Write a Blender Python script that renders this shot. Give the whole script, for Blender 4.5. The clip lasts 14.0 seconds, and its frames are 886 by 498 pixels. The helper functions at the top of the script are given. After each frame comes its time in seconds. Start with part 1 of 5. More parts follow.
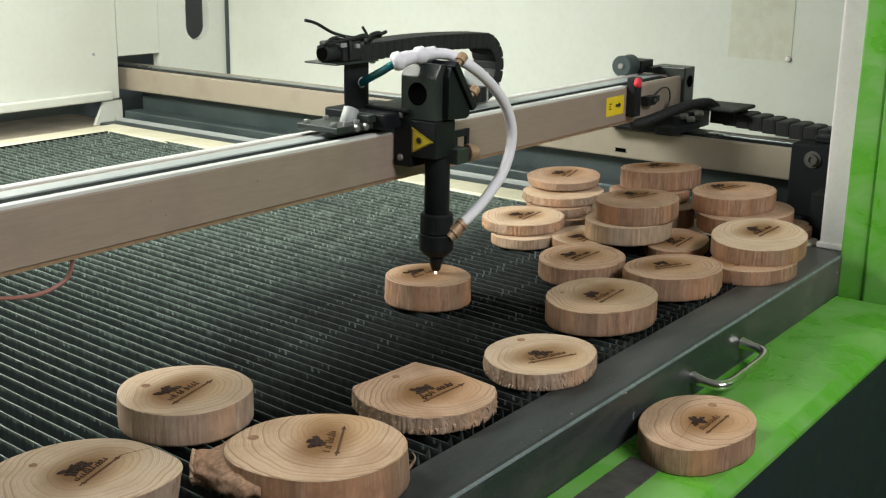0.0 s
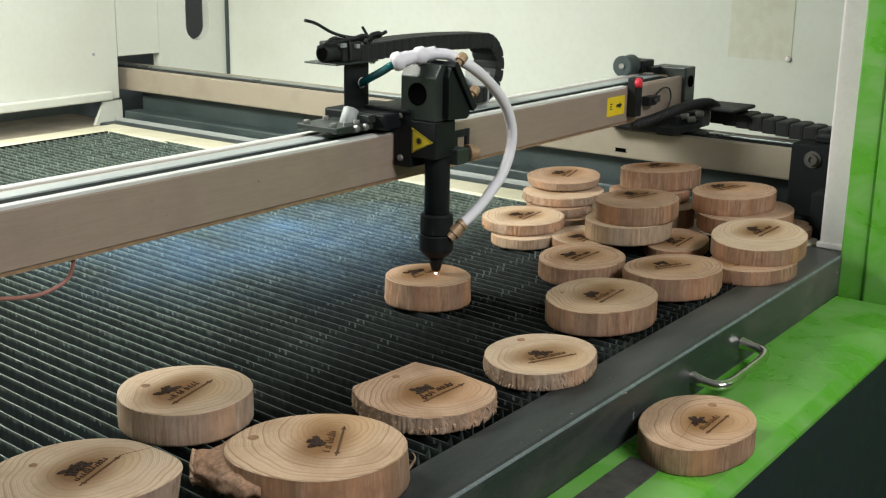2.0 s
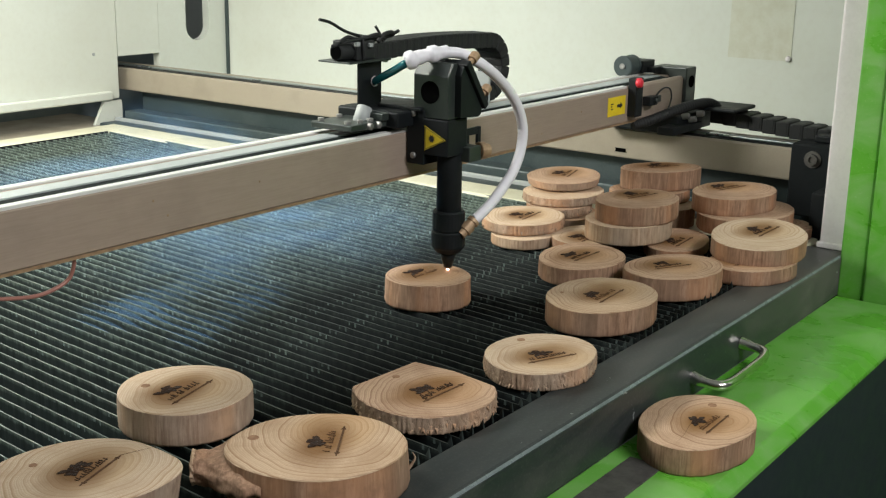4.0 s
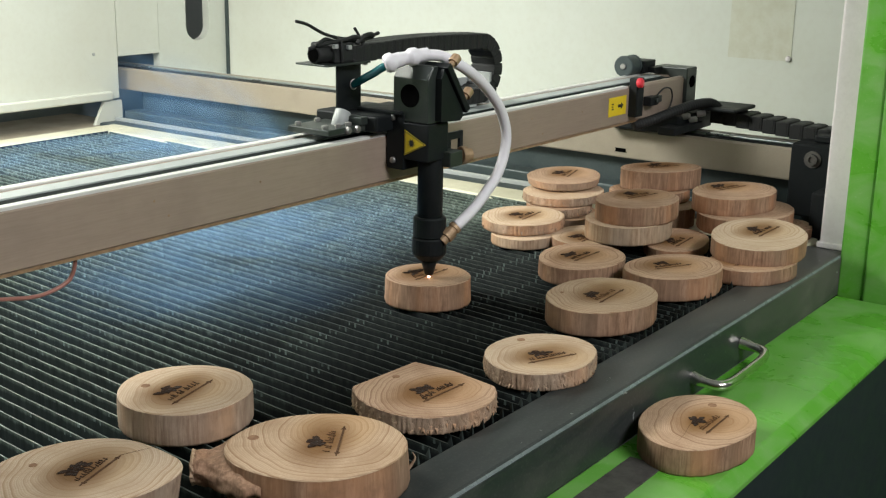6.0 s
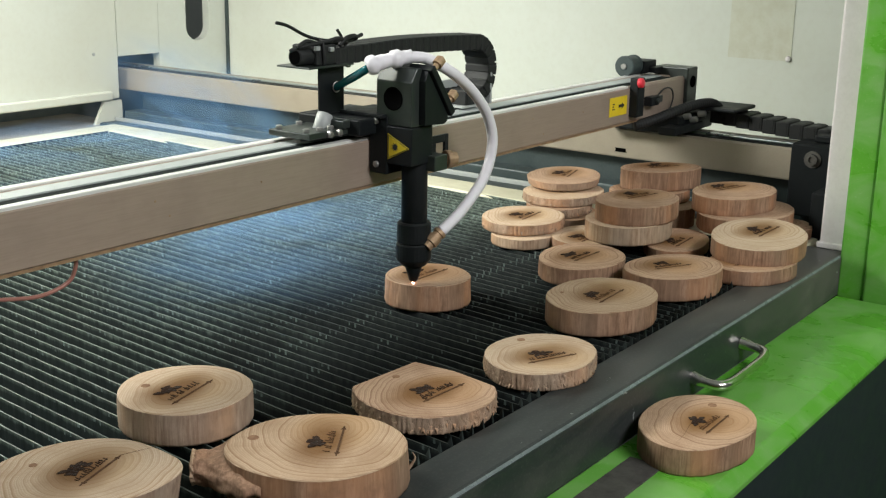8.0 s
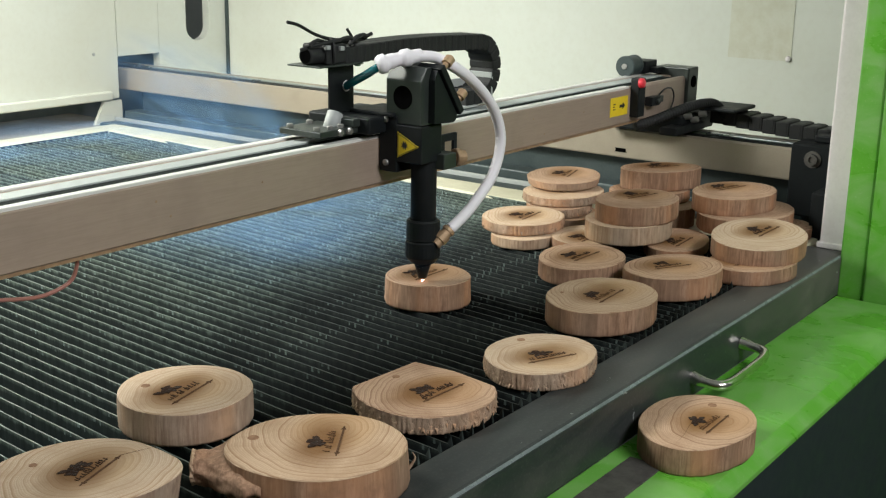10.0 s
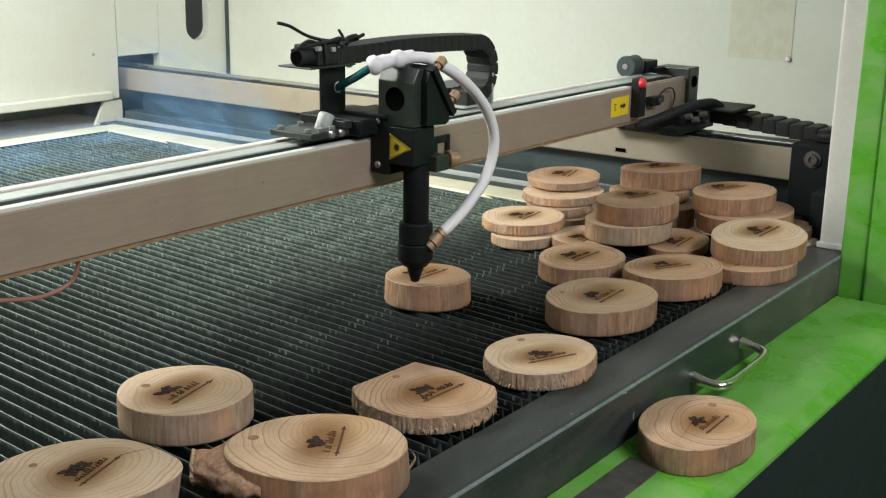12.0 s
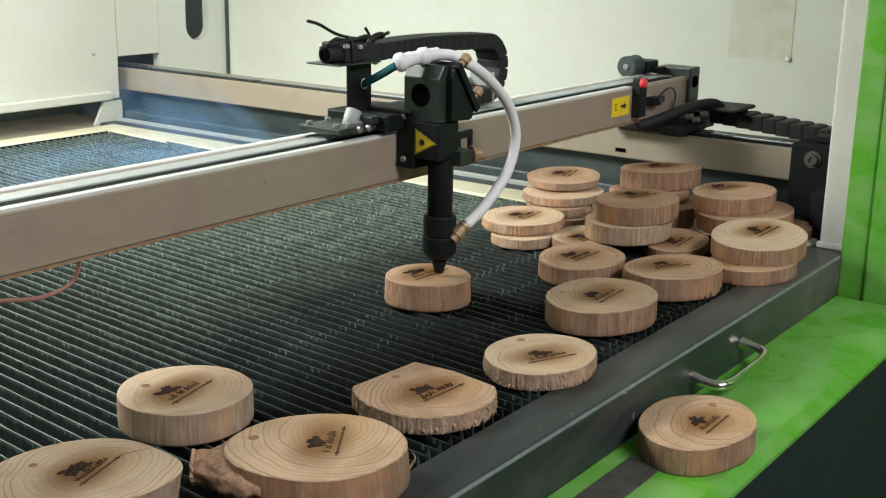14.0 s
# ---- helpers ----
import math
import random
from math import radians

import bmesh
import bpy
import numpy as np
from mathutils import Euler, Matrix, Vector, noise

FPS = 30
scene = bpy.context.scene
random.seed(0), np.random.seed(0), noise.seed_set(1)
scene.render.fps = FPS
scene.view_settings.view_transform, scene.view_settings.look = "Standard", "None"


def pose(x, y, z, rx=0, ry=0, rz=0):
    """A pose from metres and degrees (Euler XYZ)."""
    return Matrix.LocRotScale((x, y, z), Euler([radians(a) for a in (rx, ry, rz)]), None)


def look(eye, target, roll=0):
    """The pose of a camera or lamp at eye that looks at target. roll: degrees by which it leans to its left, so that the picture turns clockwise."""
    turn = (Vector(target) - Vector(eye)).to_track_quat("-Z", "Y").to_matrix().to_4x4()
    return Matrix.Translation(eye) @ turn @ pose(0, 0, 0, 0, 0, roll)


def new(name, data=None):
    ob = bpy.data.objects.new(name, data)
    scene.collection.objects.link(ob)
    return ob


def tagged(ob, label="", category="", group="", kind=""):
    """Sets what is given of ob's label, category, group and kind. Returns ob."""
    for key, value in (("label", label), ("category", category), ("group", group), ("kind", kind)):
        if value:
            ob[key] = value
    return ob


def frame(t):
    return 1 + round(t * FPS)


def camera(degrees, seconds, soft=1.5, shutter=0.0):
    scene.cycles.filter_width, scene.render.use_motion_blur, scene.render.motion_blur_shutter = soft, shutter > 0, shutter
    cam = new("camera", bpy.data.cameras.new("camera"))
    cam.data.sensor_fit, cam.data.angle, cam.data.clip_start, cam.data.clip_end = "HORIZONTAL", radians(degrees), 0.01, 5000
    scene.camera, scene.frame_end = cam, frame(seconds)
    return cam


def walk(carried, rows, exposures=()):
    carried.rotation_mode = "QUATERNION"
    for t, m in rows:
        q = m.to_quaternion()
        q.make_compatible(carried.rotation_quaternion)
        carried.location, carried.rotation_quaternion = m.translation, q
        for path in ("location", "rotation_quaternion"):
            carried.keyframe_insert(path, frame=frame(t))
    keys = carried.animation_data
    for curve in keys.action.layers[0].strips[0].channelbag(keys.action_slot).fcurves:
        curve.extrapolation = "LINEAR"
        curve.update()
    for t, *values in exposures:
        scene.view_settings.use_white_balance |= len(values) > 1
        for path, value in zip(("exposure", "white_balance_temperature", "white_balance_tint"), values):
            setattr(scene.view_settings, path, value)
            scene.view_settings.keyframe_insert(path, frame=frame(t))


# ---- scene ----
# The machine's bed lies at z = 0; x runs along the gantry, y from the front rail to the rear wall.
EYE = Vector((0.0, 0.0, 0.384))
YAW, PITCH = radians(35.86), radians(-14.96)
AIM = EYE + Vector((math.cos(YAW) * math.cos(PITCH), math.sin(YAW) * math.cos(PITCH), math.sin(PITCH)))
cam = camera(41.06, 14.0, soft=1.25)
walk(cam, [(0.0, look(EYE, AIM, 1.035)), (14.0, look(EYE, AIM, 1.035))])

# ---- light ----
world = bpy.data.worlds.new("world")
scene.world = world
world.use_nodes = True
world.node_tree.nodes["Background"].inputs["Color"].default_value = (0.80, 0.90, 0.92, 1)
world.node_tree.nodes["Background"].inputs["Strength"].default_value = 0.13


def area_lamp(name, eye, target, sx, sy, watts, colour):
    lamp = bpy.data.lights.new(name, "AREA")
    lamp.shape, lamp.size, lamp.size_y, lamp.energy, lamp.color = "RECTANGLE", sx, sy, watts, colour
    ob = new(name, lamp)
    ob.matrix_basis = look(eye, target)
    return ob


area_lamp("lamp_inside", (0.52, 1.68, 0.73), (0.70, 1.79, 0.0), 1.1, 0.06, 34.0, (1.0, 0.99, 0.89))
area_lamp("lamp_ceiling_front", (0.45, -1.35, 1.65), (0.8, 0.7, 0.0), 1.2, 0.6, 49.0, (0.99, 0.99, 1.0))
# unseen fill added behind the machine, for blade faces and green pillar
area_lamp("lamp_fill_rear", (-0.5, 2.5, 1.55), (0.8, 0.9, 0.0), 1.2, 0.3, 31.0, (0.94, 1.0, 1.0))
scene.view_settings.exposure = 0.0


# ---- materials ----
class Nodes:
    """A node material under construction."""

    def __init__(self, name, base, rough=0.5, metal=0.0, spec=0.5):
        self.mat = bpy.data.materials.new(name)
        self.mat.use_nodes = True
        self.tree = self.mat.node_tree
        self.bsdf = self.tree.nodes["Principled BSDF"]
        self.bsdf.inputs["Base Color"].default_value = (*base, 1)
        self.bsdf.inputs["Roughness"].default_value = rough
        self.bsdf.inputs["Metallic"].default_value = metal
        self.bsdf.inputs["Specular IOR Level"].default_value = spec
        self.geo = None

    def add(self, kind, **inputs):
        n = self.tree.nodes.new(kind)
        for k, v in inputs.items():
            key = k.replace("_", " ")
            if isinstance(v, bpy.types.NodeSocket):
                self.tree.links.new(v, n.inputs[key])
            else:
                n.inputs[key].default_value = v
        return n

    def link(self, a, b):
        self.tree.links.new(a, b)

    def coords(self, scale=(1, 1, 1), world=False):
        if world:
            src = self.tree.nodes.new("ShaderNodeNewGeometry").outputs["Position"]
        else:
            src = self.tree.nodes.new("ShaderNodeTexCoord").outputs["Object"]
        m = self.add("ShaderNodeMapping", Vector=src, Scale=scale)
        return m.outputs["Vector"]

    def noise(self, vec, scale, detail=4.0, rough=0.55, dist=0.0):
        return self.add("ShaderNodeTexNoise", Vector=vec, Scale=scale, Detail=detail, Roughness=rough,
                        Distortion=dist).outputs["Fac"]

    def ramp(self, fac, stops):
        n = self.tree.nodes.new("ShaderNodeValToRGB")
        self.link(fac, n.inputs["Fac"])
        e = n.color_ramp.elements
        while len(e) < len(stops):
            e.new(0.5)
        for el, (p, c) in zip(e, stops):
            el.position = p
            el.color = (*c, 1) if len(c) == 3 else c
        return n.outputs["Color"]

    def grey(self, fac, a, b, lo=0.0, hi=1.0):
        return self.add("ShaderNodeMapRange", Value=fac, From_Min=a, From_Max=b, To_Min=lo, To_Max=hi).outputs["Result"]

    def mix(self, fac, a, b, blend="MIX"):
        n = self.tree.nodes.new("ShaderNodeMix")
        n.data_type, n.blend_type = "RGBA", blend
        for sock, v in ((n.inputs[0], fac), (n.inputs[6], a), (n.inputs[7], b)):
            if isinstance(v, bpy.types.NodeSocket):
                self.link(v, sock)
            elif isinstance(v, (int, float)):
                sock.default_value = v
            else:
                sock.default_value = (*v, 1)
        return n.outputs[2]

    def math(self, op, a, b=0.0):
        n = self.tree.nodes.new("ShaderNodeMath")
        n.operation = op
        for sock, v in ((n.inputs[0], a), (n.inputs[1], b)):
            if isinstance(v, bpy.types.NodeSocket):
                self.link(v, sock)
            else:
                sock.default_value = v
        return n.outputs[0]

    def out(self, colour=None, rough=None, height=None, strength=0.3, distance=0.001):
        if colour is not None:
            self.link(colour, self.bsdf.inputs["Base Color"])
        if rough is not None:
            self.link(rough, self.bsdf.inputs["Roughness"])
        if height is not None:
            b = self.add("ShaderNodeBump", Strength=strength, Distance=distance, Height=height)
            self.link(b.outputs["Normal"], self.bsdf.inputs["Normal"])
        return self.mat


def worn(name, base, dark, rough=0.5, metal=0.0, scale=18.0, fine=220.0, amount=0.5, spec=0.5, bump=0.1):
    """A painted or metal surface with stains, fine grain and uneven gloss."""
    n = Nodes(name, base, rough, metal, spec)
    v = n.coords(world=False)
    big = n.noise(v, scale, 5.0, 0.6)
    small = n.noise(v, fine, 3.0, 0.6)
    f = n.math("MULTIPLY", n.grey(big, 0.42, 0.72), amount)
    c = n.mix(f, base, dark)
    c = n.mix(n.math("MULTIPLY", n.grey(small, 0.45, 0.7), amount * 0.4), c, dark)
    r = n.grey(big, 0.3, 0.7, rough * 0.8, min(1.0, rough * 1.25))
    return n.out(c, r, small, bump, 0.0004)


def enamel(name, base, dark, dust):
    """Glossy paint with worn patches, wiped dust and fine scratches."""
    n = Nodes(name, base, 0.3)
    v = n.coords()
    big = n.noise(v, 9.0, 5.0, 0.6)
    wiped = n.noise(n.add("ShaderNodeMapping", Vector=v, Rotation=(0.0, 0.0, 0.5), Scale=(1.0, 0.55, 1.0)).outputs["Vector"], 22.0, 5.0, 0.6, 0.6)
    specks = n.noise(v, 420.0, 2.0, 0.5)
    c = n.mix(n.math("MULTIPLY", n.grey(big, 0.45, 0.72), 0.3), base, dark)
    c = n.mix(n.math("MULTIPLY", n.grey(wiped, 0.44, 0.68), 0.42), c, dust)
    c = n.mix(n.math("MULTIPLY", n.grey(specks, 0.66, 0.72), 0.5), c, dust)
    return n.out(c, n.grey(wiped, 0.35, 0.7, 0.2, 0.5), specks, 0.03, 0.0003)


def rail_coating():
    """Black coating with wiped sawdust, grey scuffs and a few pale paint chips."""
    n = Nodes("rail_coating", (0.02, 0.025, 0.025), 0.42)
    v = n.coords()
    along = n.add("ShaderNodeMapping", Vector=v, Scale=(0.35, 1.0, 1.0)).outputs["Vector"]
    big = n.noise(along, 12.0, 5.0, 0.65, 0.5)
    fine = n.noise(v, 320.0, 3.0, 0.6)
    chips = n.noise(v, 95.0, 2.0, 0.4, 0.8)
    x = n.add("ShaderNodeSeparateXYZ", Vector=v).outputs["X"]
    dusty = n.math("ADD", n.grey(big, 0.46, 0.72, 0.0, 0.5), n.math("MULTIPLY", n.grey(x, 1.05, 1.42), n.grey(big, 0.32, 0.60, 0.15, 0.65)))
    c = n.mix(dusty, (0.019, 0.024, 0.025), (0.105, 0.098, 0.086))
    c = n.mix(n.math("MULTIPLY", n.grey(fine, 0.52, 0.70), 0.25), c, (0.10, 0.10, 0.095))
    c = n.mix(n.grey(chips, 0.75, 0.77, 0.0, 0.6), c, (0.34, 0.36, 0.35))
    return n.out(c, n.grey(big, 0.3, 0.7, 0.34, 0.62), fine, 0.10, 0.0004)


def plain(name, base, rough=0.5, metal=0.0):
    return Nodes(name, base, rough, metal).mat


def wood_top(name, pale, mid, dark, pith, freq):
    n = Nodes(name, mid, 0.62, 0.0, 0.3)
    tex = n.tree.nodes.new("ShaderNodeTexCoord").outputs["Object"]
    rnd = n.tree.nodes.new("ShaderNodeObjectInfo").outputs["Random"]
    shift = n.add("ShaderNodeCombineXYZ", X=n.math("MULTIPLY", rnd, 40.0), Y=n.math("MULTIPLY", rnd, 17.0), Z=0.0)
    moved = n.tree.nodes.new("ShaderNodeVectorMath")
    moved.operation = "ADD"
    n.link(tex, moved.inputs[0])
    n.link(shift.outputs[0], moved.inputs[1])
    v = moved.outputs[0]
    wob = n.add("ShaderNodeTexNoise", Vector=v, Scale=24.0, Detail=1.5)
    wobv = n.tree.nodes.new("ShaderNodeVectorMath")
    wobv.operation = "MULTIPLY_ADD"
    n.link(wob.outputs["Color"], wobv.inputs[0])
    wobv.inputs[1].default_value = (0.013, 0.013, 0.0)
    centre = n.add("ShaderNodeMapping", Vector=tex, Location=(-pith[0] - 0.0065, -pith[1] - 0.0065, 0.0), Scale=(1.0, 1.25, 0.0))
    n.link(centre.outputs["Vector"], wobv.inputs[2])
    length = n.tree.nodes.new("ShaderNodeVectorMath")
    length.operation = "LENGTH"
    n.link(wobv.outputs[0], length.inputs[0])
    r = length.outputs["Value"]
    uneven = n.noise(v, 14.0, 2.0)
    phase = n.math("ADD", n.math("MULTIPLY", r, freq), n.math("MULTIPLY", uneven, 3.4))
    saw = n.math("FRACT", phase)
    late = n.ramp(saw, [(0.0, (0.02, 0.02, 0.02)), (0.58, (0.16, 0.16, 0.16)), (0.86, (1, 1, 1)), (1.0, (0.05, 0.05, 0.05))])
    fine = n.math("FRACT", n.math("MULTIPLY", phase, 3.0))
    grain = n.noise(v, 700.0, 3.0, 0.7)
    pores = n.noise(v, 1500.0, 2.0, 0.5)
    stain = n.noise(v, 30.0, 4.0, 0.6)
    year = n.add("ShaderNodeCombineXYZ", X=n.math("MULTIPLY", n.math("FLOOR", phase), 3.7), Y=n.math("MULTIPLY", rnd, 9.0), Z=0.0)
    strong = n.noise(year.outputs[0], 1.0, 1.0)
    late2 = n.math("MULTIPLY", late, n.grey(strong, 0.38, 0.60, 0.12, 1.0))
    c = n.mix(late2, pale, mid)
    c = n.mix(n.math("MULTIPLY", n.math("POWER", fine, 2.0), 0.52), c, mid)
    saw_v = n.add("ShaderNodeMapping", Vector=v, Rotation=(0.0, 0.0, 0.6), Scale=(1.0, 0.03, 0.0)).outputs["Vector"]
    saw_marks = n.noise(saw_v, 800.0, 2.0, 0.6)
    c = n.mix(n.math("MULTIPLY", n.grey(saw_marks, 0.45, 0.70), 0.16), c, mid)
    heart = n.grey(r, 0.028, 0.012)
    c = n.mix(n.math("MULTIPLY", heart, 0.28), c, mid)
    c = n.mix(n.math("MULTIPLY", n.grey(stain, 0.46, 0.68), 0.38), c, mid)
    c = n.mix(n.math("MULTIPLY", n.grey(grain, 0.5, 0.72), 0.32), c, dark)
    c = n.mix(n.math("MULTIPLY", n.grey(pores, 0.58, 0.75), 0.22), c, dark)
    # amber heartwood with an uneven rim
    core = n.math("ADD", r, n.math("MULTIPLY", n.math("SUBTRACT", uneven, 0.5), 0.03))
    c = n.mix(n.grey(core, 0.046, 0.026, 0.0, 0.5), c, (0.80 * pale[0], 0.66 * pale[1], 0.46 * pale[2]))
    # brown smoke stain round the burnt leaf, with a ragged outline
    sv = n.add("ShaderNodeMapping", Vector=tex, Location=(0.0026, -0.0045, 0.0), Scale=(0.75, 1.25, 0.0))
    sl = n.tree.nodes.new("ShaderNodeVectorMath")
    sl.operation = "LENGTH"
    n.link(sv.outputs["Vector"], sl.inputs[0])
    burn = n.math("ADD", sl.outputs["Value"], n.math("MULTIPLY", n.math("SUBTRACT", wob.outputs["Fac"], 0.5), 0.024))
    c = n.mix(n.math("MULTIPLY", n.grey(burn, 0.036, 0.014), 0.9), c, (0.165, 0.075, 0.020))
    # each slice its own tone
    hue = n.add("ShaderNodeHueSaturation", Color=c, Hue=0.5, Saturation=1.0,
                Value=n.grey(rnd, 0.0, 1.0, 0.88, 1.12))
    return n.out(hue.outputs["Color"], None, n.math("ADD", late, n.math("MULTIPLY", grain, 1.5)), 0.25, 0.0004)


def wood_side(name, pale, dark, bark=False):
    n = Nodes(name, pale, 0.8, 0.0, 0.25)
    rnd = n.tree.nodes.new("ShaderNodeObjectInfo").outputs["Random"]
    tex = n.tree.nodes.new("ShaderNodeTexCoord").outputs["Object"]
    shift = n.add("ShaderNodeCombineXYZ", X=n.math("MULTIPLY", rnd, 30.0), Y=0.0, Z=n.math("MULTIPLY", rnd, 9.0))
    moved = n.tree.nodes.new("ShaderNodeVectorMath")
    moved.operation = "ADD"
    n.link(tex, moved.inputs[0])
    n.link(shift.outputs[0], moved.inputs[1])
    st = n.add("ShaderNodeMapping", Vector=moved.outputs[0], Scale=(1.0, 1.0, 0.10 if not bark else 0.3)).outputs["Vector"]
    streak = n.noise(st, 330.0 if not bark else 150.0, 5.0, 0.65)
    wide = n.noise(st, 70.0, 3.0, 0.6)
    blot = n.noise(moved.outputs[0], 60.0, 4.0, 0.6)
    c = n.mix(n.grey(streak, 0.40, 0.64), pale, dark)
    c = n.mix(n.math("MULTIPLY", n.grey(wide, 0.45, 0.62), 0.65), c, dark)
    band = n.noise(st, 26.0, 2.0, 0.5)
    c = n.mix(n.grey(band, 0.50, 0.66, 0.0, 0.6), c, (1.15 * pale[0], 0.92 * pale[1], 0.72 * pale[2]))
    c = n.mix(n.grey(band, 0.46, 0.32, 0.0, 0.5), c, (0.62 * pale[0], 0.70 * pale[1], 0.74 * pale[2]))
    c = n.mix(n.math("MULTIPLY", n.grey(blot, 0.5, 0.75), 0.45), c, tuple(0.6 * x for x in dark))
    if bark:
        pits = n.noise(n.add("ShaderNodeMapping", Vector=moved.outputs[0], Scale=(1.0, 1.0, 0.55)).outputs["Vector"], 330.0, 3.0, 0.6)
        c = n.mix(n.grey(pits, 0.60, 0.70, 0.0, 0.45), c, tuple(0.4 * x for x in dark))
        streak = n.math("SUBTRACT", streak, n.math("MULTIPLY", n.grey(pits, 0.5, 0.68), 0.6))
    return n.out(c, None, streak, 0.6 if bark else 0.5, 0.0016 if bark else 0.0007)


def shade_patch(n, pos, c, blotches, most=0.85):
    """Shade over the front bed, painted as a dark oval with a ragged rim."""
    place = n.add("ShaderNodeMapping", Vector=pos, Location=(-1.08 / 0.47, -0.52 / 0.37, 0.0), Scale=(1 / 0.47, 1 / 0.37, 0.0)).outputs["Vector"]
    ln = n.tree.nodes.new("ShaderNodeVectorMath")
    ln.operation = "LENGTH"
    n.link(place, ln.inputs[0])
    reach = n.math("ADD", ln.outputs["Value"], n.math("MULTIPLY", n.math("SUBTRACT", blotches, 0.5), 0.9))
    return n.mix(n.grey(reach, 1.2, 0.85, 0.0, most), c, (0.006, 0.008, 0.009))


def shaded_sooty_steel(name, base, dark, rough, metal, most=0.8):
    n = Nodes(name, base, rough, metal, 0.4)
    pos = n.tree.nodes.new("ShaderNodeNewGeometry").outputs["Position"]
    c = n.mix(n.grey(n.noise(pos, 60.0, 5.0, 0.65), 0.42, 0.66), base, dark)
    # over the random sooty tone comes the painted shade oval
    return n.out(shade_patch(n, pos, c, n.noise(pos, 9.0, 4.0, 0.6), most))


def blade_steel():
    """Blade faces: streaked ash-grey steel with sooty blotches; shade in the gaps is painted in, darker downwards."""
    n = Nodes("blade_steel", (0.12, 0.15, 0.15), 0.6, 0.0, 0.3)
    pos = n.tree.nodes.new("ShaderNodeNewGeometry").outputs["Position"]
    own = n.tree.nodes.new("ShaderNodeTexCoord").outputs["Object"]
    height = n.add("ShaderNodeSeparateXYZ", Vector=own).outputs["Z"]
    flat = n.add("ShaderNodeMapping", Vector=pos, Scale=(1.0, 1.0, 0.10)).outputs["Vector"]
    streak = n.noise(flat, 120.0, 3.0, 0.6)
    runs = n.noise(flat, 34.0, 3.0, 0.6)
    blotches = n.noise(pos, 9.0, 4.0, 0.6)
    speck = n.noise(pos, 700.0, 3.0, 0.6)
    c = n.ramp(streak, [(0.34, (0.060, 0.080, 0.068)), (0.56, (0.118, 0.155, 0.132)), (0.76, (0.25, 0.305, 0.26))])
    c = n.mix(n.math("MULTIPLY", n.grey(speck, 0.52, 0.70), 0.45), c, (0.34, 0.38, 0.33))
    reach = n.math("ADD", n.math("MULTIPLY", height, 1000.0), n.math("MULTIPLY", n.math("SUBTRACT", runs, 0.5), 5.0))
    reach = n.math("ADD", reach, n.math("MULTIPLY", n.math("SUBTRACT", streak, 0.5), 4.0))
    # painted shade of the gap: the face darkens downwards with a ragged rim
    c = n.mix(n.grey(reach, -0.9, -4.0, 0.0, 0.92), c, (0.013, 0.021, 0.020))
    c = n.mix(n.grey(blotches, 0.46, 0.72, 0.0, 0.5), c, (0.02, 0.027, 0.026))
    # painted shade over the front bed
    c = shade_patch(n, pos, c, blotches)
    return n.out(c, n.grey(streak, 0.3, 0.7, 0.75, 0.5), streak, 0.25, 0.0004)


def brushed(name, base, rough=0.4, metal=0.7):
    n = Nodes(name, base, rough, metal)
    v = n.coords((0.04, 1.0, 1.0))
    g = n.noise(v, 900.0, 3.0, 0.6)
    s = n.noise(n.coords(), 12.0, 4.0, 0.6)
    c = n.mix(n.math("MULTIPLY", n.grey(g, 0.4, 0.7), 0.25), base, tuple(0.6 * x for x in base))
    c = n.mix(n.math("MULTIPLY", n.grey(s, 0.5, 0.75), 0.35), c, tuple(0.55 * x for x in base))
    return n.out(c, n.grey(s, 0.3, 0.7, rough * 0.85, rough * 1.2), g, 0.06, 0.0002)


def smoke_material(rx, ry, seed, dense):
    """Smoke: see-through, thinner towards the rim and torn by noise."""
    n = Nodes("smoke_veil", (0.22, 0.46, 0.85), 1.0, 0.0, 0.0)
    tex = n.tree.nodes.new("ShaderNodeTexCoord").outputs["Object"]
    flat = n.add("ShaderNodeMapping", Vector=tex, Scale=(1 / rx, 1 / ry, 0.0)).outputs["Vector"]
    ln = n.tree.nodes.new("ShaderNodeVectorMath")
    ln.operation = "LENGTH"
    n.link(flat, ln.inputs[0])
    rim = n.add("ShaderNodeMapRange", Value=ln.outputs["Value"], From_Min=0.98, From_Max=0.15, To_Min=0.0, To_Max=1.0)
    rim.interpolation_type = "SMOOTHSTEP"
    moved = n.add("ShaderNodeMapping", Vector=tex, Location=(seed, seed * 0.7, 0.0), Scale=(1.0, 0.7, 1.0)).outputs["Vector"]
    torn = n.noise(moved, 7.0, 4.0, 0.55, 1.2)
    fac = n.math("MULTIPLY", n.math("MULTIPLY", rim.outputs["Result"], n.grey(torn, 0.30, 0.72)), dense)
    clear = n.tree.nodes.new("ShaderNodeBsdfTransparent")
    veil = n.add("ShaderNodeBsdfDiffuse", Color=(0.22, 0.46, 0.85, 1))
    back = n.add("ShaderNodeBsdfTranslucent", Color=(0.22, 0.46, 0.85, 1))
    both = n.add("ShaderNodeAddShader")
    n.link(veil.outputs[0], both.inputs[0])
    n.link(back.outputs[0], both.inputs[1])
    mix = n.add("ShaderNodeMixShader", Fac=fac)
    n.link(clear.outputs[0], mix.inputs[1])
    n.link(both.outputs[0], mix.inputs[2])
    n.link(mix.outputs[0], n.tree.nodes["Material Output"].inputs["Surface"])
    n.tree.nodes.remove(n.bsdf)
    return n.mat


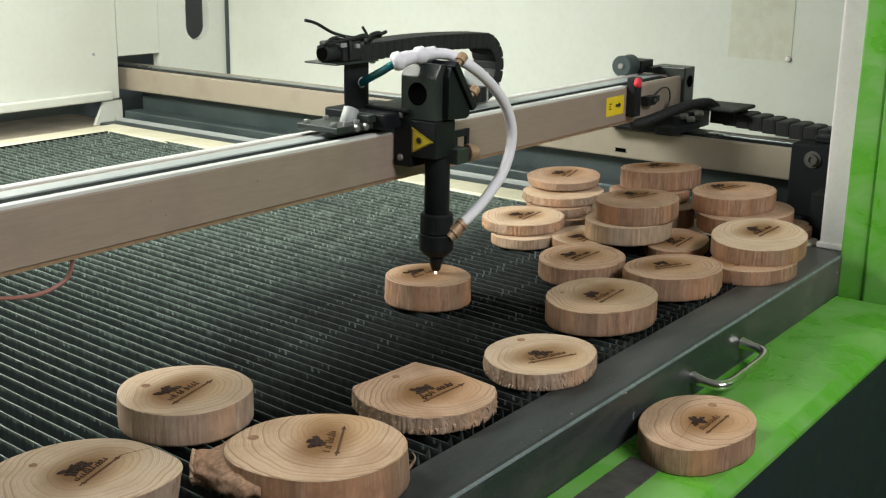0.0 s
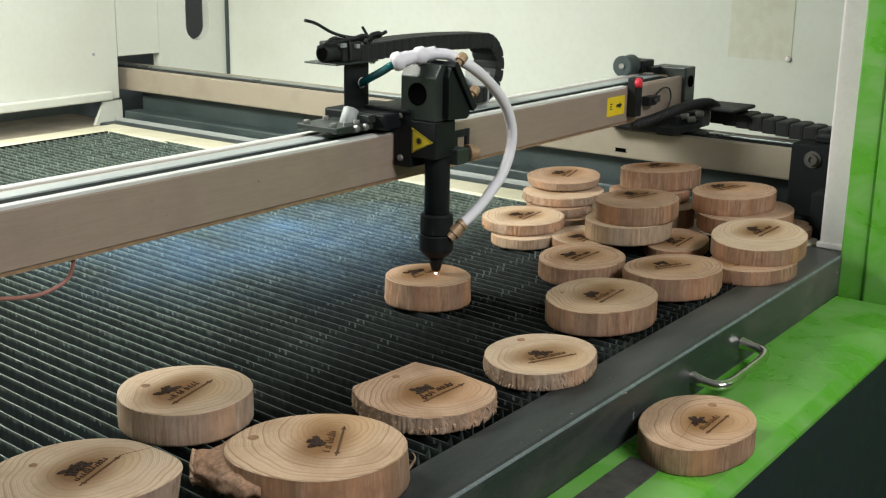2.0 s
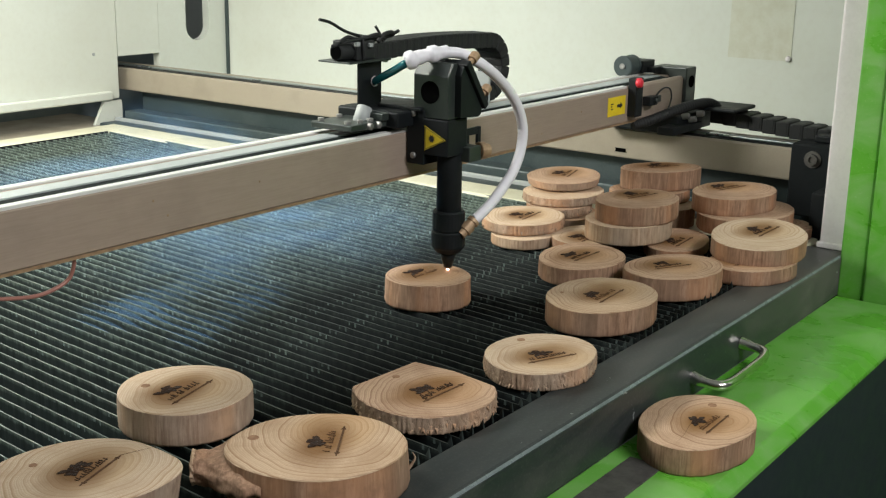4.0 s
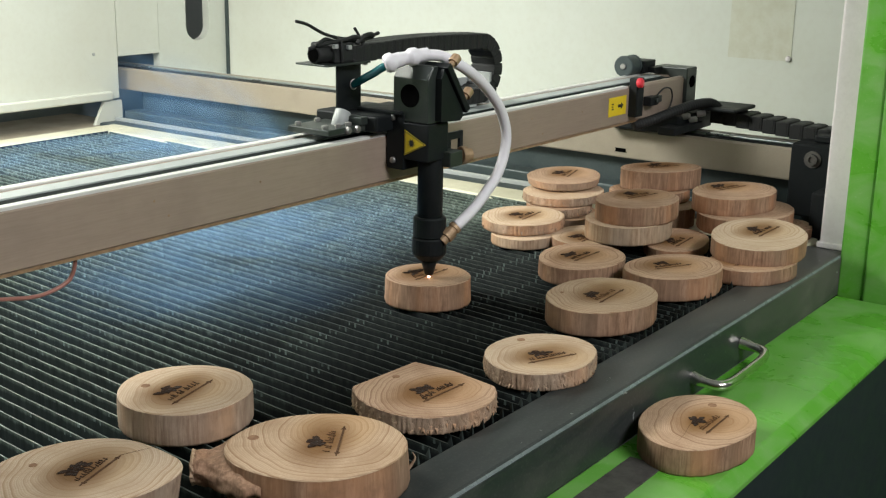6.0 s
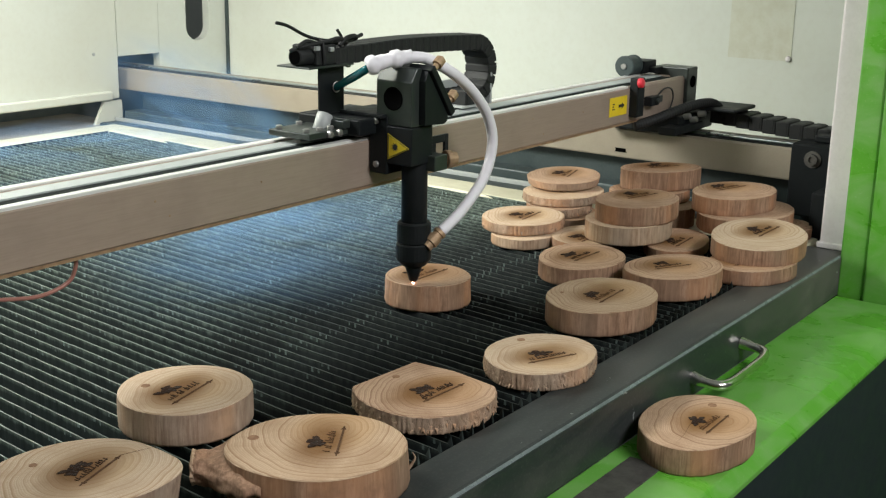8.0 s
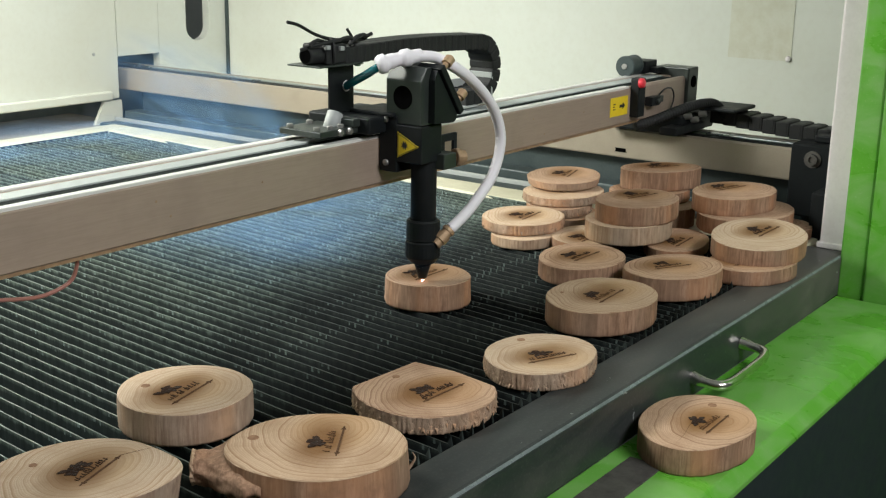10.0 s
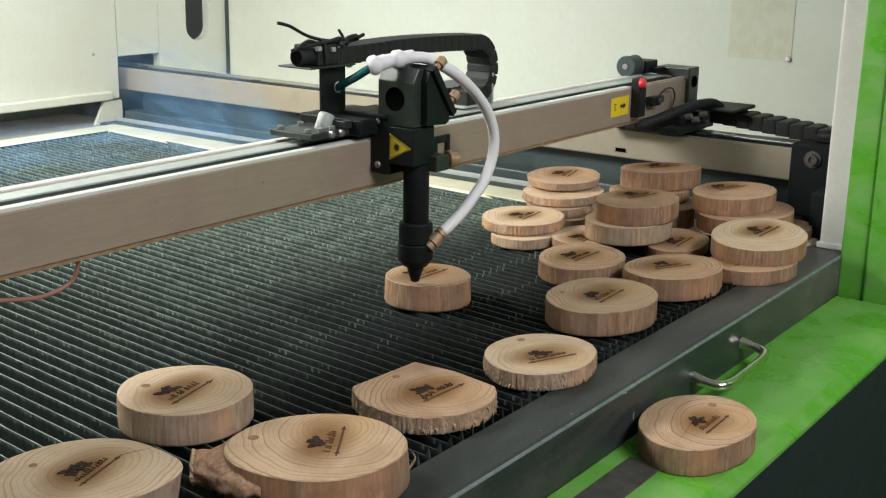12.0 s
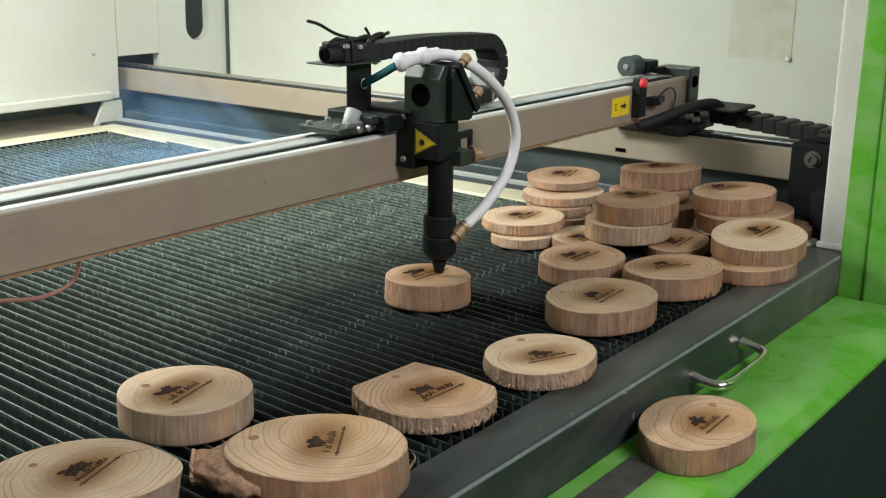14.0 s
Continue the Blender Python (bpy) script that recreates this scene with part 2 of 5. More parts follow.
M_WALL = worn("wall_paint", (0.605, 0.635, 0.575), (0.47, 0.46, 0.37), 0.45, 0.0, 3.5, 90.0, 0.32, bump=0.03)
M_ROOM = worn("room_plaster", (0.50, 0.52, 0.50), (0.36, 0.37, 0.36), 0.8, 0.0, 2.0, 40.0, 0.4)
M_FLOOR = worn("floor_concrete", (0.22, 0.22, 0.21), (0.12, 0.12, 0.12), 0.7, 0.0, 2.0, 60.0, 0.6)
M_GREEN = enamel("green_enamel", (0.105, 0.365, 0.033), (0.062, 0.235, 0.024), (0.27, 0.43, 0.19))
M_NAVY = worn("navy_enamel", (0.015, 0.017, 0.026), (0.022, 0.024, 0.034), 0.5, 0.0, 12.0, 300.0, 0.5, 0.25)
M_RAIL = rail_coating()
M_ALU_SIDE = brushed("pale_champagne_aluminium", (0.37, 0.32, 0.25), 0.45, 0.25)
M_BARE = worn("bare_steel_strip", (0.10, 0.095, 0.085), (0.045, 0.042, 0.04), 0.55, 0.3, 40.0, 300.0, 0.8)
M_POST = worn("post_paint", (0.72, 0.68, 0.68), (0.45, 0.42, 0.40), 0.5, 0.0, 12.0, 200.0, 0.35)
M_SHELF = worn("shelf_dust", (0.30, 0.27, 0.21), (0.16, 0.14, 0.11), 0.6, 0.0, 14.0, 200.0, 0.6)
M_FRAME = worn("frame_paint", (0.68, 0.66, 0.50), (0.40, 0.37, 0.25), 0.45, 0.0, 10.0, 200.0, 0.45)
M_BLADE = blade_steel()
M_BLADE_EDGE = shaded_sooty_steel("blade_edge_steel", (0.140, 0.180, 0.160), (0.04, 0.055, 0.05), 0.5, 0.2)
M_TICK = shaded_sooty_steel("blade_fold", (0.23, 0.295, 0.27), (0.08, 0.105, 0.095), 0.6, 0.1, 0.5)
M_TRAY = worn("tray_black", (0.007, 0.009, 0.010), (0.016, 0.019, 0.019), 0.75, 0.0, 20.0, 200.0, 0.5, 0.2)
M_ALU = brushed("champagne_aluminium", (0.40, 0.315, 0.25), 0.45, 0.3)
M_ALU_PALE = brushed("pale_aluminium", (0.82, 0.82, 0.78), 0.35, 0.25)
M_GROOVE = worn("groove_dark", (0.006, 0.010, 0.009), (0.014, 0.020, 0.018), 0.9, 0.0, 30.0, 300.0, 0.5, 0.1)
M_STEEL = brushed("rail_steel", (0.36, 0.40, 0.40), 0.3, 0.85)
M_GUIDE = brushed("guide_steel", (0.46, 0.50, 0.49), 0.42, 0.3)
M_CHROME = worn("handle_chrome", (0.72, 0.68, 0.64), (0.30, 0.26, 0.22), 0.2, 1.0, 40.0, 300.0, 0.4)
M_BLACK = worn("black_anodised", (0.007, 0.009, 0.010), (0.015, 0.017, 0.017), 0.5, 0.0, 40.0, 400.0, 0.5, 0.22)
M_BLOCK = worn("head_block_anodised", (0.028, 0.036, 0.032), (0.055, 0.062, 0.055), 0.38, 0.2, 40.0, 500.0, 0.5)
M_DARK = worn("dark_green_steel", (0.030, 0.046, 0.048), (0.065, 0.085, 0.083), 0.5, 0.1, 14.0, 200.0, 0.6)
M_VOID = worn("void_steel", (0.26, 0.31, 0.33), (0.15, 0.18, 0.19), 0.6, 0.0, 10.0, 120.0, 0.5)
M_CHAIN = worn("chain_plastic", (0.014, 0.015, 0.015), (0.034, 0.035, 0.034), 0.6, 0.0, 50.0, 400.0, 0.4, 0.3)
M_HOSE = worn("white_hose", (0.78, 0.76, 0.80), (0.62, 0.58, 0.58), 0.42, 0.0, 40.0, 200.0, 0.2)
M_TEAL = plain("teal_tube", (0.01, 0.14, 0.17), 0.2)
M_BRASS = worn("dull_brass", (0.44, 0.30, 0.18), (0.20, 0.125, 0.07), 0.42, 0.4, 90.0, 500.0, 0.7)
M_SCREW = plain("screw_steel", (0.36, 0.355, 0.34), 0.45, 0.8)
M_EDGE_HIGHLIGHT = worn("rail_edge_highlight", (0.20, 0.225, 0.24), (0.07, 0.08, 0.085), 0.28, 0.1, 30.0, 300.0, 0.6)
M_YELLOW = worn("yellow_label", (0.78, 0.58, 0.02), (0.55, 0.40, 0.02), 0.5, 0.0, 60.0, 300.0, 0.25)
M_INK = plain("label_ink", (0.02, 0.02, 0.02), 0.6)
M_RED = plain("red_plastic", (0.65, 0.03, 0.05), 0.4)
M_WIRE = plain("red_brown_wire", (0.33, 0.145, 0.115), 0.45)
M_TAPE = worn("masking_paper", (0.57, 0.58, 0.485), (0.50, 0.49, 0.375), 0.8, 0.0, 45.0, 200.0, 0.7)
M_GREYPL = plain("grey_plastic", (0.33, 0.35, 0.34), 0.5)
# shade inside openings, painted as a flat black surface
M_HOLE_SHADE = Nodes("hole_shade", (0.003, 0.003, 0.003), 1.0, 0.0, 0.0).mat
M_BURN = worn("burnt_wood", (0.022, 0.013, 0.009), (0.07, 0.035, 0.02), 0.85, 0.0, 300.0, 900.0, 0.6, 0.2, 0.4)
M_CHAR = worn("charred_grey", (0.080, 0.066, 0.055), (0.014, 0.012, 0.012), 0.9, 0.0, 260.0, 900.0, 0.8, 0.2, 0.5)
M_BURN_PALE = worn("scorched_wood", (0.10, 0.052, 0.026), (0.05, 0.025, 0.012), 0.85, 0.0, 300.0, 900.0, 0.6, 0.2, 0.4)
M_KNOT = worn("knot_wood", (0.30, 0.17, 0.10), (0.10, 0.05, 0.03), 0.8, 0.0, 200.0, 900.0, 0.6, 0.2, 0.4)
M_TOP = [
    wood_top("slice_wood_tan", (0.55, 0.405, 0.275), (0.27, 0.150, 0.076), (0.25, 0.135, 0.064), (0.020, -0.004), 185.0),
    wood_top("slice_wood_pale", (0.60, 0.475, 0.35), (0.37, 0.235, 0.135), (0.34, 0.205, 0.11), (0.004, -0.004), 180.0),
    wood_top("slice_wood_pink", (0.52, 0.36, 0.245), (0.215, 0.112, 0.060), (0.21, 0.11, 0.058), (0.008, -0.010), 190.0),
]
M_SIDE = [
    wood_side("slice_side_brown", (0.40, 0.245, 0.158), (0.21, 0.120, 0.073)),
    wood_side("slice_side_pale", (0.50, 0.36, 0.25), (0.30, 0.20, 0.125)),
    wood_side("slice_side_grey", (0.46, 0.335, 0.245), (0.29, 0.195, 0.135)),
]
M_BARK = wood_side("slice_bark", (0.50, 0.355, 0.25), (0.29, 0.19, 0.125), True)
glow = Nodes("laser_spot", (1.0, 0.6, 0.5), 0.5)
glow.bsdf.inputs["Emission Color"].default_value = (1.0, 0.55, 0.42, 1)
glow.bsdf.inputs["Emission Strength"].default_value = 14.0
M_SPOT = glow.mat


# ---- mesh helpers ----
def mesh_from(bm, name, material, smooth=False):
    me = bpy.data.meshes.new(name)
    bmesh.ops.recalc_face_normals(bm, faces=bm.faces)
    for f in bm.faces:
        f.smooth = smooth
    bm.to_mesh(me)
    bm.free()
    for m in (material if isinstance(material, (list, tuple)) else [material]):
        me.materials.append(m)
    return me


def part(name, bm, material, parent=None, label="", smooth=False):
    ob = new(name, mesh_from(bm, name, material, smooth))
    if parent is not None:
        ob.parent = parent
    return tagged(ob, label)


def thing(name, label, category, at=None, group="", kind=""):
    ob = new(name)
    ob.empty_display_size = 0.02
    if at is not None:
        ob.matrix_basis = at
    return tagged(ob, label, category, group, kind)


def box(bm, x0, x1, y0, y1, z0, z1, bevel=0.0, m=None):
    r = bmesh.ops.create_cube(bm, size=1.0)
    vs = r["verts"]
    for v in vs:
        v.co = Vector(((x0 + x1) / 2 + v.co.x * (x1 - x0), (y0 + y1) / 2 + v.co.y * (y1 - y0),
                       (z0 + z1) / 2 + v.co.z * (z1 - z0)))
    if bevel:
        es = list({e for v in vs for e in v.link_edges})
        vs = list({v for f in bmesh.ops.bevel(bm, geom=es, offset=bevel, segments=2, affect="EDGES",
                                              profile=0.5)["faces"] for v in f.verts})
    if m is not None:
        bmesh.ops.transform(bm, matrix=m, verts=[v for v in vs if v.is_valid])
    return bm


def boxed(*a, **k):
    return box(bmesh.new(), *a, **k)


def lathe(bm, profile, at=(0, 0, 0), axis=(0, 0, 1), n=28):
    """A turned form: profile of (radius, height) along the axis, closed at both ends."""
    turn = Vector((0, 0, 1)).rotation_difference(Vector(axis)).to_matrix().to_4x4()
    m = Matrix.Translation(at) @ turn
    rings = []
    for r, h in profile:
        rings.append([bm.verts.new(m @ Vector((r * math.cos(2 * math.pi * i / n), r * math.sin(2 * math.pi * i / n), h)))
                      for i in range(n)])
    for a, b in zip(rings, rings[1:]):
        for i in range(n):
            bm.faces.new((a[i], a[(i + 1) % n], b[(i + 1) % n], b[i]))
    bm.faces.new(rings[0][::-1])
    bm.faces.new(rings[-1])
    return bm


def rounded(rad, h0, h1, c=0.001):
    return [(rad - c, h0), (rad, h0 + c), (rad, h1 - c), (rad - c, h1)]


def tube(bm, pts, rad, n=12, sub=6):
    """A bent tube through the points, smoothed."""
    p = [Vector(q) for q in pts]
    path = []
    for i in range(len(p) - 1):
        a, b, c, d = p[max(i - 1, 0)], p[i], p[i + 1], p[min(i + 2, len(p) - 1)]
        for k in range(sub):
            t = k / sub
            path.append(0.5 * ((2 * b) + (c - a) * t + (2 * a - 5 * b + 4 * c - d) * t * t + (3 * b - a - 3 * c + d) * t ** 3))
    path.append(p[-1])
    rings, side = [], None
    for i, q in enumerate(path):
        tang = (path[min(i + 1, len(path) - 1)] - path[max(i - 1, 0)]).normalized()
        if side is None:
            side = tang.orthogonal().normalized()
        side = (side - tang * side.dot(tang)).normalized()
        up = tang.cross(side)
        r = rad(i / (len(path) - 1)) if callable(rad) else rad
        rings.append([bm.verts.new(q + r * (math.cos(2 * math.pi * j / n) * side + math.sin(2 * math.pi * j / n) * up))
                      for j in range(n)])
    for a, b in zip(rings, rings[1:]):
        for j in range(n):
            bm.faces.new((a[j], a[(j + 1) % n], b[(j + 1) % n], b[j]))
    bm.faces.new(rings[0][::-1])
    bm.faces.new(rings[-1])
    return bm


def prism(bm, outline, axis, a, b):
    """An outline of (u, v) drawn out along an axis from a to b."""
    def place(u, v, w):
        return {"x": (w, u, v), "y": (u, w, v), "z": (u, v, w)}[axis]
    lo = [bm.verts.new(place(u, v, a)) for u, v in outline]
    hi = [bm.verts.new(place(u, v, b)) for u, v in outline]
    bm.faces.new(lo[::-1])
    bm.faces.new(hi)
    for i in range(len(lo)):
        j = (i + 1) % len(lo)
        bm.faces.new((lo[i], lo[j], hi[j], hi[i]))
    return bm


# ---- room and machine body ----
def structure(name, bm, material, label="", category=""):
    return tagged(part(name, bm, material), label, category, kind="structure")


def room():
    structure("floor", boxed(-3, 4.5, -3.2, 4.5, -0.95, -0.90), M_FLOOR, "grey concrete workshop floor", "floor")
    structure("wall_west", boxed(-3.1, -3.0, -3.2, 4.5, -0.9, 2.3), M_ROOM, "plain plastered workshop wall", "wall")
    structure("wall_east", boxed(4.5, 4.6, -3.2, 4.5, -0.9, 2.3), M_ROOM, "plain plastered workshop wall", "wall")
    structure("wall_south", boxed(-3, 4.5, -3.3, -3.2, -0.9, 2.3), M_ROOM, "plain plastered workshop wall", "wall")
    structure("wall_north", boxed(-3, 4.5, 4.5, 4.6, -0.9, 2.3), M_ROOM, "plain plastered workshop wall", "wall")
    structure("ceiling", boxed(-3, 4.5, -3.2, 4.5, 2.3, 2.4), M_ROOM, "plain grey workshop ceiling", "ceiling")


def machine_shell():
    # rear wall, cut out where the side rail passes through it
    bm = bmesh.new()
    box(bm, -0.55, 1.603, 2.0, 2.02, 0.038, 0.72, 0.002)
    box(bm, 1.604, 1.714, 2.0, 2.02, 0.125, 0.72)
    hole = [(1.7145, -0.1), (1.915, -0.1), (1.915, 0.34), (1.860, 0.34), (1.860, 0.175)]
    hole += [(1.826 + 0.034 * math.cos(a), 0.175 - 0.030 * math.sin(a)) for a in [radians(15 * k) for k in range(1, 12)]]
    hole += [(1.792, 0.175), (1.792, 0.34), (1.7145, 0.34)]
    prism(bm, hole, "y", 2.0, 2.02)
    box(bm, 1.715, 1.915, 2.0, 2.02, 0.3405, 0.72)
    structure("wall_rear", bm, M_WALL, "cream painted sheet steel rear wall with cut-out", "wall")
    structure("trim", boxed(-0.55, 1.575, 1.985, 1.9995, 0.038, 0.056, 0.003), M_WALL, "folded cream lip of the rear wall", "trim")
    structure("wall_side", boxed(1.915, 1.935, 0.40, 2.03, -0.1, 1.15), M_WALL, "cream painted sheet steel side wall", "wall")
    structure("wall_back_void", boxed(-0.55, 1.915, 2.17, 2.19, -0.1, 0.72), M_VOID, "dark steel behind the rear cut-outs", "wall")
    structure("shelf_rear", boxed(-0.55, 1.60, 1.9305, 2.165, -0.03, -0.010), M_SHELF, "pale sheet steel under the rear wall", "shelf")
    structure("shelf_side", boxed(1.70, 1.912, 0.50, 1.998, 0.02, 0.03), M_WALL, "cream sheet steel beside the rail", "shelf")
    structure("gusset", prism(bmesh.new(), [(1.555, 0.036), (1.6, 0.036), (1.6, -0.01), (1.53, -0.01)], "y", 1.99, 1.998), M_WALL,
              "cream folded gusset under the rear wall", "trim")
    structure("seam_trim", boxed(1.9085, 1.9145, 1.9935, 1.9995, 0.03, 0.7), M_DARK, "dark joint in the wall corner", "trim")
    # cavity under the side rail and the inside of the front
    bm = bmesh.new()
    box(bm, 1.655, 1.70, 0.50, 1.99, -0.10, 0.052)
    structure("rail_bed", bm, M_DARK, "dark steel below the rail", "trim")
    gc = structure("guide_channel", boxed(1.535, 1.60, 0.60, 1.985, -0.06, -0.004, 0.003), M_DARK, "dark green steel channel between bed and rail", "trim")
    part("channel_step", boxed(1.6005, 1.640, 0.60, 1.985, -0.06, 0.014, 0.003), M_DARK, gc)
    part("channel_rib", boxed(1.575, 1.582, 0.60, 1.985, -0.0045, 0.003, 0.001), M_GREYPL, gc, "grey steel rib")
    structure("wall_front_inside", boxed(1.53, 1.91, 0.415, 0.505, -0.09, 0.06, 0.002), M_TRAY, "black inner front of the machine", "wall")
    # front: green ledge, navy door below, post and pillar
    structure("ledge", prism(bmesh.new(), [(0.3270, -0.0650), (0.3270, -0.0612), (0.3277, -0.0600), (0.3388, -0.0526), (0.3405, -0.0520), (0.4365, -0.0520), (0.4365, -0.0612), (0.3305, -0.0612), (0.3305, -0.0650)], "x", -0.55, 1.456), M_GREEN, "glossy green enamelled front ledge", "ledge")
    structure("ledge_strip", boxed(-0.3, 0.862, 0.387, 0.419, -0.0525, -0.0508, 0.0004), M_BARE, "bare worn steel strip in the ledge", "trim")
    structure("door_front", boxed(-0.55, 1.456, 0.3310, 0.43, -0.9, -0.0615), M_NAVY, "dark navy lower front panel", "panel")
    structure("post", boxed(1.487, 1.56, 0.441, 0.4745, 0.0005, 1.15, 0.003), M_POST, "off-white steel corner post", "post")
    structure("post_foot", boxed(1.4822, 1.53, 0.4395, 0.4770, 0.0, 0.0075, 0.0015), M_POST, "scuffed foot of the corner post", "post")
    bm = bmesh.new()
    box(bm, 1.457, 1.60, -0.15, 0.405, -0.9, 1.15, 0.003)
    box(bm, 1.4615, 1.60, 0.4055, 0.4385, -0.9, 1.15, 0.003)
    structure("pillar", bm, M_GREEN, "green enamelled machine pillar", "pillar")
    structure("wall_left_end", boxed(-0.58, -0.555, 0.32, 2.0, -0.9, 0.25), M_GREEN, "green end wall of the machine", "wall")
    t = structure("masking_tape", boxed(1.9142, 1.91495, 0.688, 0.797, 0.190, 0.34), M_TAPE, "yellowed masking paper stuck on the wall", "tape")
    bm = bmesh.new()
    lathe(bm, [(0.001, 0), (0.005, 0.001), (0.004, 0.004), (0.001, 0.005)], (1.9142, 0.692, 0.194), (-1, 0, 0), 12)
    part("torn_flake", bm, M_POST, t, "pale torn flake")
    bm = bmesh.new()
    lathe(bm, rounded(0.0035, 0, 0.002, 0.0005), (1.542, 1.9999, 0.133), (0, -1, 0), 14)
    structure("wall_rivet", bm, M_GREYPL, "grey rivet in the rear wall", "rivet")


def front_rail():
    r = thing("front_rail", "black coated steel front rail with chrome handle", "rail")
    bm = bmesh.new()
    prism(bm, [(0.488, -0.06), (0.488, -0.001), (0.487, 0.0), (0.4425, 0.0), (0.4402, -0.0005), (0.4385, -0.0016), (0.4374, -0.0033), (0.437, -0.0055), (0.437, -0.0515),
               (0.450, -0.06)], "x", -0.5, 1.4815)
    part("rail_body", bm, M_RAIL, r)
    # highlight on the rail edge, painted as a pale, unevenly worn strip
    bm = prism(bmesh.new(), [(0.4395, -0.0006), (0.4382, -0.0014), (0.4374, -0.0025), (0.4382, -0.0031), (0.4396, -0.0015)], "x", -0.5, 1.4812)
    part("edge_highlight", bm, M_EDGE_HIGHLIGHT, r, "pale painted highlight along the worn edge")
    bm = bmesh.new()
    tube(bm, [(1.026, 0.4375, -0.032), (1.024, 0.425, -0.033), (1.026, 0.410, -0.034), (1.040, 0.4035, -0.034),
              (1.085, 0.4025, -0.033), (1.122, 0.4035, -0.032), (1.140, 0.410, -0.031), (1.144, 0.425, -0.030), (1.144, 0.4375, -0.029)],
         lambda s: 0.0050 + 0.0026 * max(0.0, 1 - 7 * min(s, 1 - s)), 14)
    part("handle", bm, M_CHROME, r, "worn chrome bow handle", True)


def cutting_bed():
    bed = thing("cutting_bed", "sooty steel blade bed in a cream frame", "machine bed")
    part("tray", boxed(0.10, 1.53, 0.489, 1.98, -0.075, -0.06), M_TRAY, bed, "black catch tray")
    part("frame_bar", boxed(1.466, 1.530, 0.489, 1.8715, -0.05, 0.0005, 0.004), M_FRAME, bed, "cream painted frame bar")
    part("frame_bar", boxed(0.10, 1.530, 1.872, 1.930, -0.05, 0.0005, 0.004), M_FRAME, bed, "cream painted frame bar")
    # dark strip added to put shade on the cream face between blade ends
    part("liner", boxed(0.10, 1.466, 1.8698, 1.8716, -0.05, -0.0005), M_TRAY, bed, "dark strip added to shade the inner frame face")
    meshes = [blade_mesh(k) for k in range(5)]
    rng = random.Random(9)
    for k in range(92):
        ob = new("blade", meshes[rng.randrange(5)])
        ob.parent = bed
        x = 1.4575 - 0.0144 * k
        # the blades lie 4.5 degrees askew in the frame; those next to its side are cut short
        lie = Matrix.Translation((x + rng.uniform(-0.0006, 0.0006), 0.489, -rng.uniform(0, 0.0009))) @ pose(0, 0, 0, 0, rng.uniform(-1.5, 1.5), -4.5)
        short = min(1.0, (1.50 - x) / math.sin(radians(4.5)) / 1.385)
        ob.matrix_basis = lie @ Matrix.Diagonal((1, short, 1, 1)) @ Matrix.Translation((0, -0.489, 0))


def blade_mesh(seed):
    """One blade: wavy top edge, a pointed end, and pairs of small folds every 58 mm."""
    rng = random.Random(seed)
    bm = bmesh.new()
    ys = [0.489 + 0.0115 * k for k in range(121)]
    tops = [rng.uniform(-0.0004, 0.0) for _ in ys]
    lo0 = [bm.verts.new((-0.0006, y, -0.024)) for y in ys]
    hi0 = [bm.verts.new((-0.0006, y, z)) for y, z in zip(ys, tops)]
    lo1 = [bm.verts.new((0.0006, y, -0.024)) for y in ys]
    hi1 = [bm.verts.new((0.0006, y, z)) for y, z in zip(ys, tops)]
    for i in range(len(ys) - 1):
        bm.faces.new((lo0[i], lo0[i + 1], hi0[i + 1], hi0[i]))
        bm.faces.new((lo1[i], hi1[i], hi1[i + 1], lo1[i + 1]))
        bm.faces.new((hi0[i], hi0[i + 1], hi1[i + 1], hi1[i])).material_index = 2
    tip = bm.verts.new((0.0, 0.4905, 0.0078))
    a, b = bm.verts.new((-0.0014, 0.4892, -0.002)), bm.verts.new((0.0014, 0.4892, -0.002))
    c = bm.verts.new((0.0, 0.4945, -0.001))
    for f in ((tip, a, b), (tip, b, c), (tip, c, a)):
        bm.faces.new(f).material_index = 2
    count = len(bm.faces)
    for k in range(-3, 21):
        for d in (-0.0042, 0.0042):
            y = 0.6855 + 0.058 * k + d
            if y < 0.495 or rng.random() < 0.3:
                continue
            z, top, w = rng.uniform(-0.0045, -0.0018), -0.0003, rng.uniform(0.0008, 0.0018)
            for q in (((-0.0007, y - w, z), (-0.0007, y + w, z), (-0.0007, y + w, top), (-0.0007, y - w, top)),
                      ((-0.0007, y - w, top), (-0.0007, y + w, top), (-0.0005, y + w, top), (-0.0005, y - w, top)),
                      ((-0.0007, y - w, z), (-0.0007, y - w, top), (-0.0005, y - w, top), (-0.0005, y - w, z)),
                      ((-0.0007, y + w, z), (-0.0007, y + w, top), (-0.0005, y + w, top), (-0.0005, y + w, z))):
                bm.faces.new([bm.verts.new(p) for p in q])
    bm.faces.ensure_lookup_table()
    for f in bm.faces[count:]:
        f.material_index = 1
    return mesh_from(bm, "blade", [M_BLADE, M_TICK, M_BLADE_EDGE])


